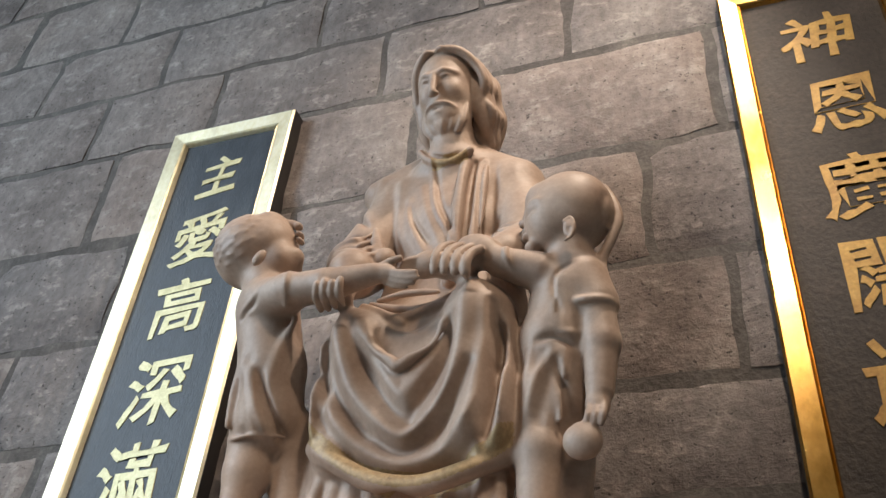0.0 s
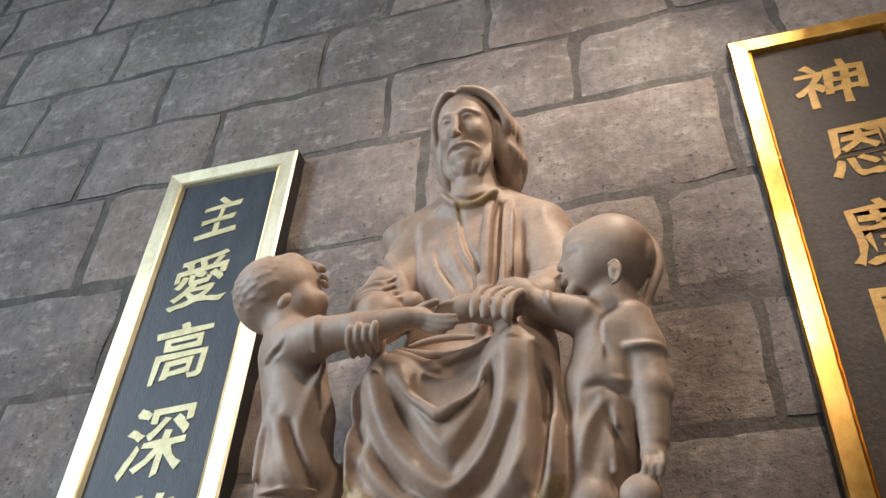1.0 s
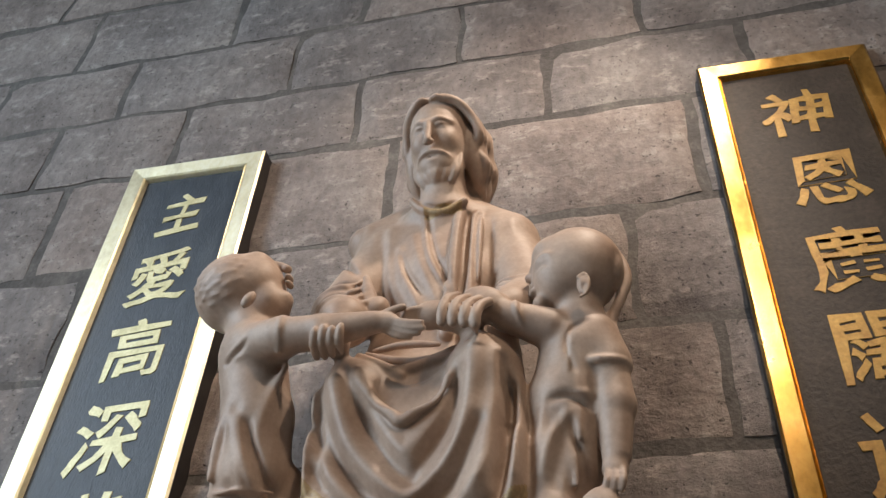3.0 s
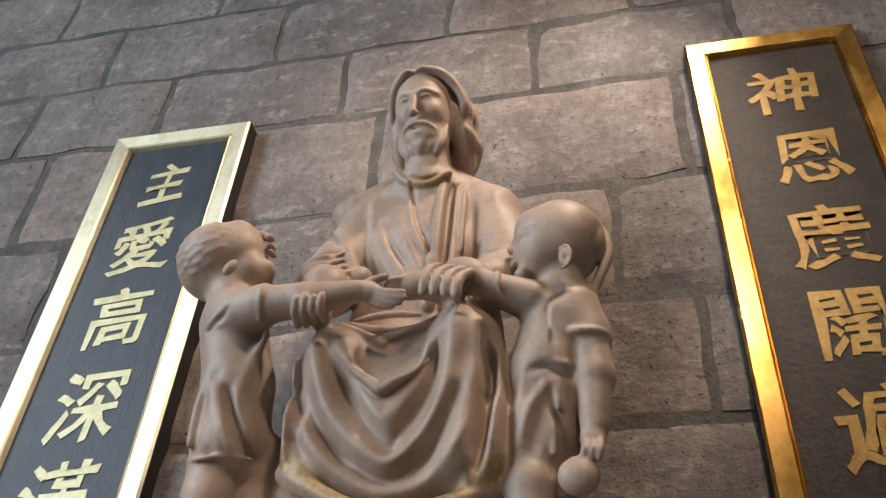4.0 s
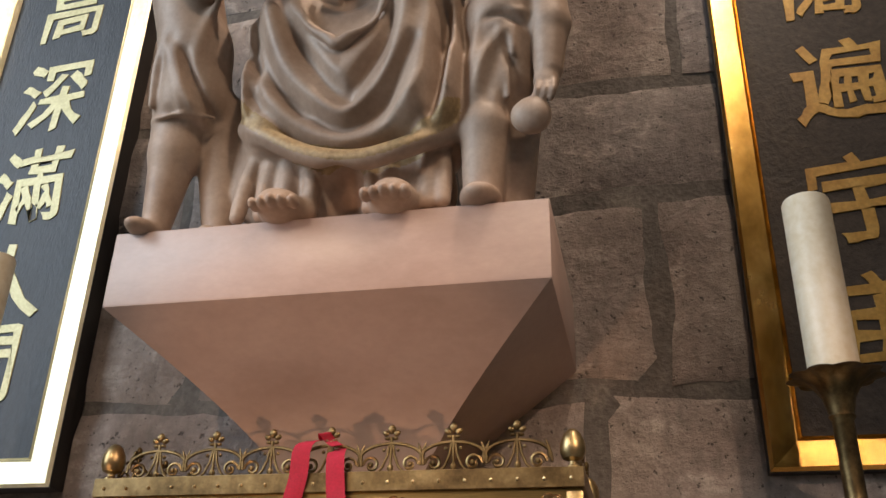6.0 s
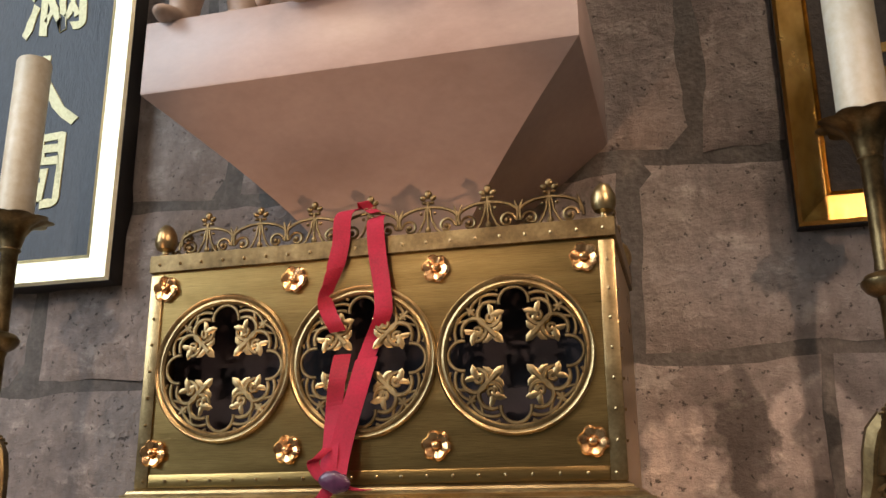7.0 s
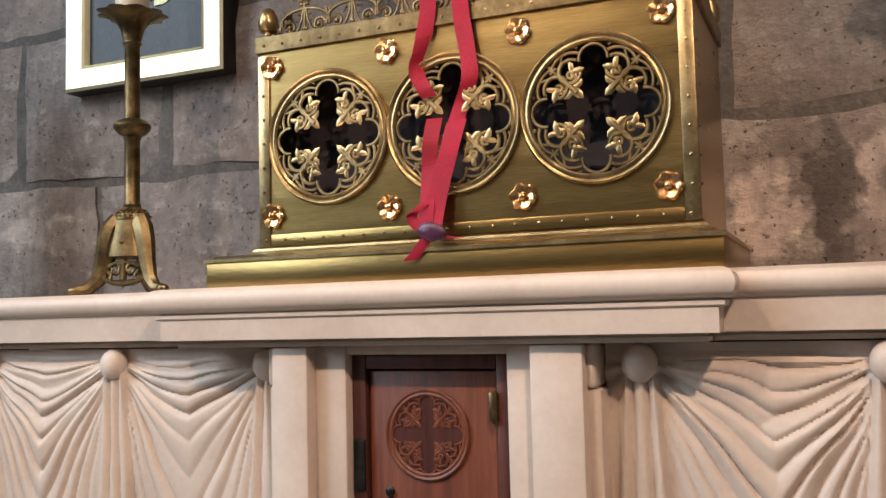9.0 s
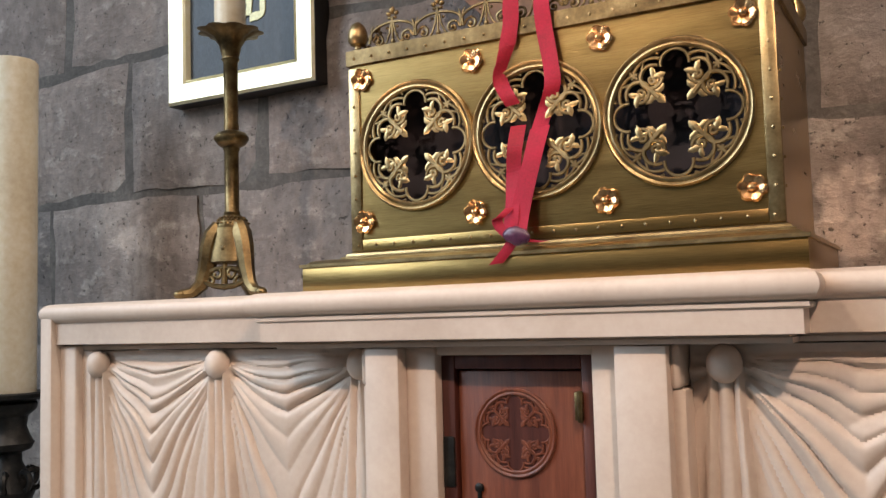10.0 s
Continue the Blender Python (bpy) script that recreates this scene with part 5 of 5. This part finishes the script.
# under-robe and feet
for x, lean in ((-0.145, -0.012), (-0.115, -0.004), (-0.080, 0.0), (-0.045, 0.010), (0.075, -0.006), (0.105, 0.0), (0.165, 0.006), (0.19, 0.006)):
    fold([(x, -0.385, 2.27), (x + lean, -0.400, 2.19), (x + 1.5 * lean, -0.408, 2.125)], 0.0155, 0.010, ends=0.8)
ball((0.025, -0.40, 2.15), (0.030, 0.05, 0.06), 0.03, carve=True)
for x, tn in ((-0.072, -8), (0.118, 10)):
    ball((x, -0.415, 2.124), (0.042, 0.066, 0.030), 0.015, (0, 0, tn))
    for j in range(5):
        ball((x - 0.034 + 0.017 * j, -0.474 + 0.004 * abs(j - 2), 2.114), (0.0090, 0.018, 0.0105), 0.003)
# the boy at the knee who looks up
ball((-0.378, -0.462, 2.781), (0.088, 0.084, 0.088), 0.01)
ball((-0.317, -0.465, 2.788), (0.043, 0.058, 0.054), 0.025)
ball((-0.333, -0.465, 2.848), (0.028, 0.046, 0.020), 0.020)
ball((-0.288, -0.466, 2.746), (0.026, 0.036, 0.030), 0.018)
fold([(-0.307, -0.468, 2.850), (-0.292, -0.468, 2.845), (-0.278, -0.468, 2.838)], 0.0085, 0.006, ends=0.9)
ball((-0.272, -0.468, 2.831), (0.0105, 0.012, 0.0090), 0.004)
ball((-0.263, -0.468, 2.804), (0.0095, 0.015, 0.0070), 0.004, (0, 20, 0))
ball((-0.259, -0.468, 2.786), (0.0095, 0.014, 0.0065), 0.003, (0, 20, 0))
ball((-0.261, -0.466, 2.748), (0.014, 0.018, 0.015), 0.010)
ball((-0.306, -0.534, 2.697), (0.012, 0.010, 0.021), 0.003, (0, 28, 0))
ball((-0.298, -0.546, 2.686), (0.006, 0.006, 0.012), 0.002, (0, 28, 0), True)
for j in range(44):
    a, b = 2.399 * j, (j / 46) ** 0.55
    q = Vector((0.070 * b * math.cos(a) - 0.016, -0.084 * math.sqrt(max(0.05, 1 - 0.8 * b * b)), 0.076 * b * math.sin(a)))
    c = Vector((-0.378, -0.462, 2.781)) + q.normalized() * 0.0808
    fold([c + Vector((0.010, 0, 0.005)), c + Vector((0.002, -0.001, 0.004 * math.sin(j))), c + Vector((-0.010, 0.001, -0.005))], 0.0032, 0.006)
ball((-0.294, -0.455, 2.728), (0.034, 0.046, 0.030), 0.028)
limb((-0.335, -0.450, 2.71), (-0.318, -0.445, 2.650), 0.055, 0.058, 0.02)
limb((-0.318, -0.440, 2.620), (-0.288, -0.425, 2.490), 0.068, 0.066, 0.02)
limb((-0.288, -0.420, 2.49), (-0.280, -0.410, 2.375), 0.066, 0.070, 0.02)
ball((-0.305, -0.390, 2.390), (0.050, 0.060, 0.058), 0.02)
for x0, x1 in ((-0.332, -0.336), (-0.298, -0.300), (-0.258, -0.250)):
    fold([(x0 + 0.03, -0.470, 2.57), (x0 + 0.012, -0.474, 2.49), (x0, -0.470, 2.42), (x1, -0.460, 2.345)], 0.009, 0.014)
for j in range(2):
    fold([(-0.366, -0.455 - 0.006 * j, 2.640 - 0.030 * j), (-0.328, -0.497, 2.612 - 0.030 * j), (-0.285, -0.50, 2.622 - 0.034 * j)], 0.0075, 0.008)
limb((-0.300, -0.475, 2.622), (-0.230, -0.508, 2.612), 0.050, 0.042, 0.02)
fold([(-0.228, -0.490, 2.652), (-0.220, -0.538, 2.635), (-0.218, -0.548, 2.602), (-0.224, -0.520, 2.572)], 0.007, 0.004, ends=0.9)
limb((-0.230, -0.512, 2.612), (-0.140, -0.522, 2.604), 0.036, 0.034, 0.008)
limb((-0.140, -0.522, 2.604), (-0.040, -0.520, 2.616), 0.034, 0.022, 0.008)
ball((-0.018, -0.520, 2.614), (0.029, 0.016, 0.019), 0.008, (0, 8, 0))
fold([(-0.035, -0.522, 2.625), (-0.010, -0.522, 2.638), (0.013, -0.522, 2.644)], 0.0080, 0.004, ends=0.85)
fold([(-0.006, -0.528, 2.612), (0.025, -0.528, 2.601), (0.054, -0.528, 2.597)], 0.0068, 0.003, ends=0.8)
fold([(-0.006, -0.524, 2.605), (0.027, -0.524, 2.592), (0.057, -0.524, 2.587)], 0.0068, 0.003, ends=0.8)
fold([(-0.012, -0.518, 2.601), (0.022, -0.518, 2.586), (0.046, -0.518, 2.581)], 0.0066, 0.003, ends=0.8)
fold([(-0.023, -0.510, 2.602), (0.002, -0.510, 2.587), (0.029, -0.510, 2.580)], 0.0062, 0.003, ends=0.8)
crease([(-0.340, -0.470, 2.573), (-0.300, -0.470, 2.595), (-0.266, -0.470, 2.636), (-0.239, -0.470, 2.653)], -0.010, 0.006)
crease([(-0.333, -0.480, 2.582), (-0.292, -0.480, 2.608), (-0.257, -0.480, 2.641)], 0.007, 0.008)
crease([(-0.276, -0.460, 2.442), (-0.253, -0.460, 2.381), (-0.221, -0.460, 2.310)], -0.010, 0.009)
crease([(-0.293, -0.460, 2.456), (-0.273, -0.460, 2.383), (-0.246, -0.460, 2.314)], 0.009, 0.010)
crease([(-0.228, -0.460, 2.499), (-0.218, -0.460, 2.413), (-0.197, -0.460, 2.321)], -0.007, 0.012)
crease([(-0.205, -0.460, 2.534), (-0.205, -0.460, 2.447), (-0.190, -0.460, 2.331)], 0.009, 0.012)
crease([(-0.300, -0.450, 2.477), (-0.264, -0.450, 2.395), (-0.227, -0.450, 2.318)], -0.008, 0.010)
crease([(-0.316, -0.450, 2.465), (-0.285, -0.450, 2.372), (-0.259, -0.450, 2.286)], 0.007, 0.010)
limb((-0.300, -0.400, 2.37), (-0.305, -0.405, 2.270), 0.060, 0.046, 0.012)
limb((-0.305, -0.405, 2.270), (-0.322, -0.395, 2.130), 0.044, 0.026, 0.012)
ball((-0.328, -0.420, 2.110), (0.024, 0.044, 0.016), 0.012, (0, 0, -10))
limb((-0.245, -0.365, 2.37), (-0.222, -0.350, 2.115), 0.050, 0.028, 0.012)
ball((-0.220, -0.375, 2.108), (0.022, 0.042, 0.015), 0.012)
fold([(-0.345, -0.43, 2.330), (-0.312, -0.460, 2.315), (-0.265, -0.458, 2.320), (-0.225, -0.43, 2.325)], 0.004, 0.006, ends=0.9)
# the child with the plait
ball((0.338, -0.442, 2.759), (0.088, 0.078, 0.090), 0.01)
ball((0.299, -0.446, 2.728), (0.048, 0.058, 0.062), 0.022)
ball((0.281, -0.446, 2.789), (0.030, 0.050, 0.030), 0.020)
fold([(0.259, -0.450, 2.778), (0.251, -0.450, 2.761), (0.244, -0.450, 2.746)], 0.0080, 0.007, ends=0.9)
ball((0.243, -0.450, 2.743), (0.010, 0.011, 0.0085), 0.004)
ball((0.251, -0.450, 2.718), (0.0100, 0.015, 0.0062), 0.003)
ball((0.251, -0.450, 2.705), (0.0095, 0.014, 0.0060), 0.003)
ball((0.265, -0.450, 2.675), (0.017, 0.020, 0.016), 0.010)
crease([(0.263, -0.485, 2.731), (0.274, -0.485, 2.733), (0.286, -0.485, 2.726)], -0.0045, 0.0042)
crease([(0.262, -0.485, 2.749), (0.275, -0.485, 2.754), (0.292, -0.485, 2.745)], 0.0040, 0.0060)
fold([(0.263, -0.492, 2.745), (0.278, -0.492, 2.751), (0.295, -0.492, 2.743)], 0.0042, 0.006)
ball((0.352, -0.514, 2.657), (0.013, 0.010, 0.024), 0.003)
ball((0.352, -0.526, 2.644), (0.007, 0.006, 0.014), 0.002, carve=True)
fold([(0.342, -0.520, 2.671), (0.354, -0.520, 2.679), (0.362, -0.520, 2.664), (0.357, -0.520, 2.635), (0.344, -0.520, 2.624)], 0.0036, 0.002, ends=0.9)
fold([(0.402, -0.415, 2.837), (0.422, -0.415, 2.787), (0.426, -0.415, 2.742), (0.409, -0.415, 2.694), (0.391, -0.415, 2.648), (0.391, -0.415, 2.595)], 0.0125, 0.003, ends=0.75)
crease([(0.415, -0.455, 2.764), (0.402, -0.455, 2.711), (0.388, -0.455, 2.657)], -0.006, 0.006)
limb((0.335, -0.430, 2.67), (0.330, -0.422, 2.615), 0.044, 0.048, 0.014)
limb((0.322, -0.415, 2.578), (0.300, -0.400, 2.480), 0.067, 0.066, 0.02)
limb((0.300, -0.400, 2.480), (0.288, -0.385, 2.360), 0.066, 0.064, 0.02)
fold([(0.258, -0.440, 2.475), (0.295, -0.460, 2.460), (0.335, -0.455, 2.462), (0.360, -0.43, 2.47)], 0.007, 0.006)
fold([(0.285, -0.455, 2.640), (0.312, -0.474, 2.600), (0.316, -0.474, 2.540), (0.305, -0.462, 2.48)], 0.006, 0.006)
for x in (0.255, 0.285, 0.315):
    fold([(x + 0.010, -0.448, 2.44), (x + 0.004, -0.446, 2.37), (x, -0.435, 2.30)], 0.009, 0.012)
limb((0.354, -0.425, 2.600), (0.376, -0.422, 2.545), 0.050, 0.046, 0.015)
fold([(0.330, -0.452, 2.530), (0.368, -0.466, 2.524), (0.405, -0.45, 2.528), (0.415, -0.415, 2.535)], 0.0075, 0.004, ends=0.9)
limb((0.374, -0.422, 2.55), (0.386, -0.420, 2.455), 0.038, 0.036, 0.01)
limb((0.384, -0.420, 2.455), (0.380, -0.422, 2.355), 0.035, 0.025, 0.01)
ball((0.376, -0.425, 2.328), (0.022, 0.021, 0.026), 0.008)
for j in range(3):
    fold([(0.365 + 0.012 * j, -0.438, 2.320), (0.363 + 0.013 * j, -0.446, 2.298), (0.358 + 0.013 * j, -0.443, 2.282)], 0.0068, 0.003, ends=0.8)
ball((0.350, -0.432, 2.258), (0.034, 0.024, 0.034), 0.006)
limb((0.280, -0.452, 2.612), (0.205, -0.472, 2.635), 0.040, 0.030, 0.012)
fold([(0.226, -0.448, 2.660), (0.222, -0.492, 2.650), (0.226, -0.502, 2.622), (0.236, -0.480, 2.600)], 0.006, 0.004, ends=0.9)
limb((0.272, -0.400, 2.37), (0.268, -0.405, 2.260), 0.048, 0.038, 0.02)
limb((0.268, -0.405, 2.260), (0.265, -0.395, 2.135), 0.042, 0.034, 0.015)
ball((0.264, -0.418, 2.116), (0.034, 0.044, 0.020), 0.008)
crease([(0.348, -0.450, 2.603), (0.321, -0.450, 2.585), (0.312, -0.450, 2.554), (0.320, -0.450, 2.503)], -0.006, 0.006)
crease([(0.279, -0.450, 2.451), (0.309, -0.450, 2.455), (0.339, -0.450, 2.440)], -0.012, 0.008)
crease([(0.306, -0.440, 2.424), (0.275, -0.440, 2.377), (0.259, -0.440, 2.315)], 0.008, 0.010)
crease([(0.310, -0.440, 2.406), (0.321, -0.440, 2.351), (0.324, -0.440, 2.289)], -0.009, 0.009)
crease([(0.292, -0.440, 2.425), (0.292, -0.440, 2.364), (0.279, -0.440, 2.292)], -0.007, 0.010)
limb((0.322, -0.360, 2.36), (0.312, -0.345, 2.125), 0.044, 0.028, 0.02)
# base that joins the feet
ball((0.0, -0.25, 2.085), (0.33, 0.17, 0.022), 0.02)


def solid_mesh(field, origin, step):
    """The zero surface of the field, one vertex in each cell that it crosses."""
    inside = field < 0
    nx, ny, nz = field.shape
    acc = np.zeros((nx - 1, ny - 1, nz - 1, 3), np.float32)
    cnt = np.zeros((nx - 1, ny - 1, nz - 1), np.float32)
    corner = [(i, j, k) for i in (0, 1) for j in (0, 1) for k in (0, 1)]

    def part_of(a, c):
        return a[c[0]:nx - 1 + c[0], c[1]:ny - 1 + c[1], c[2]:nz - 1 + c[2]]

    for c in corner:
        for ax in range(3):
            if c[ax]:
                continue
            e = list(c)
            e[ax] = 1
            f0, f1 = part_of(field, c), part_of(field, e)
            hit = part_of(inside, c) != part_of(inside, e)
            t = np.where(hit, f0 / np.where(hit, f0 - f1, 1), 0)
            for q in range(3):
                acc[..., q] += hit * (c[q] + (t if q == ax else 0))
            cnt += hit
    used = cnt > 0
    ids = np.full(used.shape, -1, np.int64)
    ids[used] = np.arange(used.sum())
    cells = np.argwhere(used)
    co = (cells + acc[used] / cnt[used][:, None]) * step + np.array(origin)
    quads = []
    for ax in range(3):
        lo = [slice(1, n - 1) for n in field.shape]
        hi = [slice(1, n - 1) for n in field.shape]
        lo[ax], hi[ax] = slice(0, field.shape[ax] - 1), slice(1, field.shape[ax])
        a, b = inside[tuple(lo)], inside[tuple(hi)]
        p = np.argwhere(a != b)
        flip = a[a != b]
        off = np.ones(3, np.int64)
        off[ax] = 0
        p = p + off
        u, v = [(1, 2), (2, 0), (0, 1)][ax]
        du, dv = np.zeros(3, np.int64), np.zeros(3, np.int64)
        du[u], dv[v] = 1, 1
        q = [ids[tuple((p - s).T)] for s in (du * 0, du, du + dv, dv)]
        q = np.stack(q, 1)
        q[~flip] = q[~flip][:, ::-1]
        quads.append(q[(q >= 0).all(1)])
    return co, np.concatenate(quads)


co, quads = solid_mesh(FIELD, G0, STEP)
me = bpy.data.meshes.new("statue")
me.from_pydata(co.tolist(), [], quads.tolist())
me.materials.append(STATUE)
me.materials.append(GILT_HEM)
mid = co[quads].mean(1)
hz = 2.195 + np.where(mid[:, 0] < 0.062, 2.2, 2.6) * (mid[:, 0] - 0.062) ** 2
gold = (np.abs(mid[:, 2] - hz - 0.012) < 0.020) & (mid[:, 1] < -0.40) & (mid[:, 0] > -0.175) & (mid[:, 0] < 0.232)
neck = 3.074 + 0.135 * (mid[:, 0] - -0.018)
gold |= (np.abs(mid[:, 2] - neck) < 0.016) & (mid[:, 0] > -0.018) & (mid[:, 0] < 0.071) & (mid[:, 1] < -0.29)
me.polygons.foreach_set("material_index", gold.astype(np.int32))
me.polygons.foreach_set("use_smooth", np.ones(len(quads), dtype=bool))
me.update()
statue = tagged(new("statue", me), "beige terracotta statue of a seated robed figure between two children", "statue")
sm = statue.modifiers.new("soften", "SMOOTH")
sm.factor, sm.iterations = 0.4, 1

# ---- the stone blocks of the north wall ----
rng = random.Random(7)
COURSES = [0.0, 0.36, 0.76, 1.15, 1.54, 1.925, 2.335, 2.62, 2.965, 3.375, 3.815, 4.17, 4.54, 4.97, 5.38, 5.8, 6.22, 6.7, 7.2]
KNOWN = {3: (-1.66, -1.08, -0.55, 0.1, 0.72, 1.3), 4: (-1.92, -1.345, -0.88, -0.2, 0.41, 1.05), 5: (-1.6, -1.02, -0.42, 0.55, 1.2), 6: (-1.85, -1.25, -0.5, 0.12, 0.92),
         7: (-1.5, -0.9, -0.3, 0.62, 1.25), 8: (-1.75, -1.2, -0.62, -0.1, 0.445, 1.1), 9: (-1.42, -0.85, -0.25, 0.655, 1.3), 10: (-1.58, -1.055, -0.4, 0.237, 0.87),
         11: (-1.95, -1.37, -0.685, -0.06, 0.56, 1.2), 12: (-1.68, -0.985, -0.45, 0.2, 0.85), 13: (-1.9, -1.3, -0.75, -0.1, 0.5, 1.1)}


def stone_block(x0, x1, z0, z1):
    """A rough-faced block: uneven outline and a lightly dished, chamfered face."""
    bm = bmesh.new()
    g = rng.uniform(0.009, 0.016)
    nx, nz = max(4, int((x1 - x0) / 0.045)), max(4, int((z1 - z0) / 0.045))
    proud = rng.uniform(-0.004, 0.001)
    grid = []
    for j in range(-1, nz + 2):
        row = []
        for i in range(-1, nx + 2):
            u, v = min(max(i, 0), nx) / nx, min(max(j, 0), nz) / nz
            x, z = x0 + g + (x1 - x0 - 2 * g) * u, z0 + g + (z1 - z0 - 2 * g) * v
            e = noise.noise(Vector((x * 5, z * 5, 3.1))) * 0.016 + noise.noise(Vector((x * 19, z * 19, 8.0))) * 0.008
            edge_u, edge_v = i in (-1, 0, nx, nx + 1), j in (-1, 0, nz, nz + 1)
            if edge_u:
                x += e
            if edge_v:
                z += e
            y = proud + 0.006 * noise.noise(Vector((x * 4, z * 4, 0))) + (0.0095 if edge_u or edge_v else -0.001 - 0.003 * noise.noise(Vector((x * 11, z * 11, 5))))
            if i in (-1, nx + 1) or j in (-1, nz + 1):
                y = 0.05
            row.append(bm.verts.new((x, y, z)))
        grid.append(row)
    for a, b in zip(grid, grid[1:]):
        for i in range(len(a) - 1):
            bm.faces.new((a[i], a[i + 1], b[i + 1], b[i]))
    return bm


for c, (z0, z1) in enumerate(zip(COURSES, COURSES[1:])):
    xs = list(KNOWN.get(c, ()))
    if not xs:
        x = -1.9 + 0.3 * (c % 2)
        while x < 1.4:
            xs.append(x)
            x += rng.uniform(0.5, 0.72)
    while xs[0] > -3.3:
        xs.insert(0, xs[0] - rng.uniform(0.5, 0.72))
    while xs[-1] < 3.3:
        xs.append(xs[-1] + rng.uniform(0.5, 0.72))
    xs[0], xs[-1] = -3.6, 3.6
    for x0, x1 in zip(xs, xs[1:]):
        part("stone_block", stone_block(x0, x1, z0, z1), STONE, wall_north)
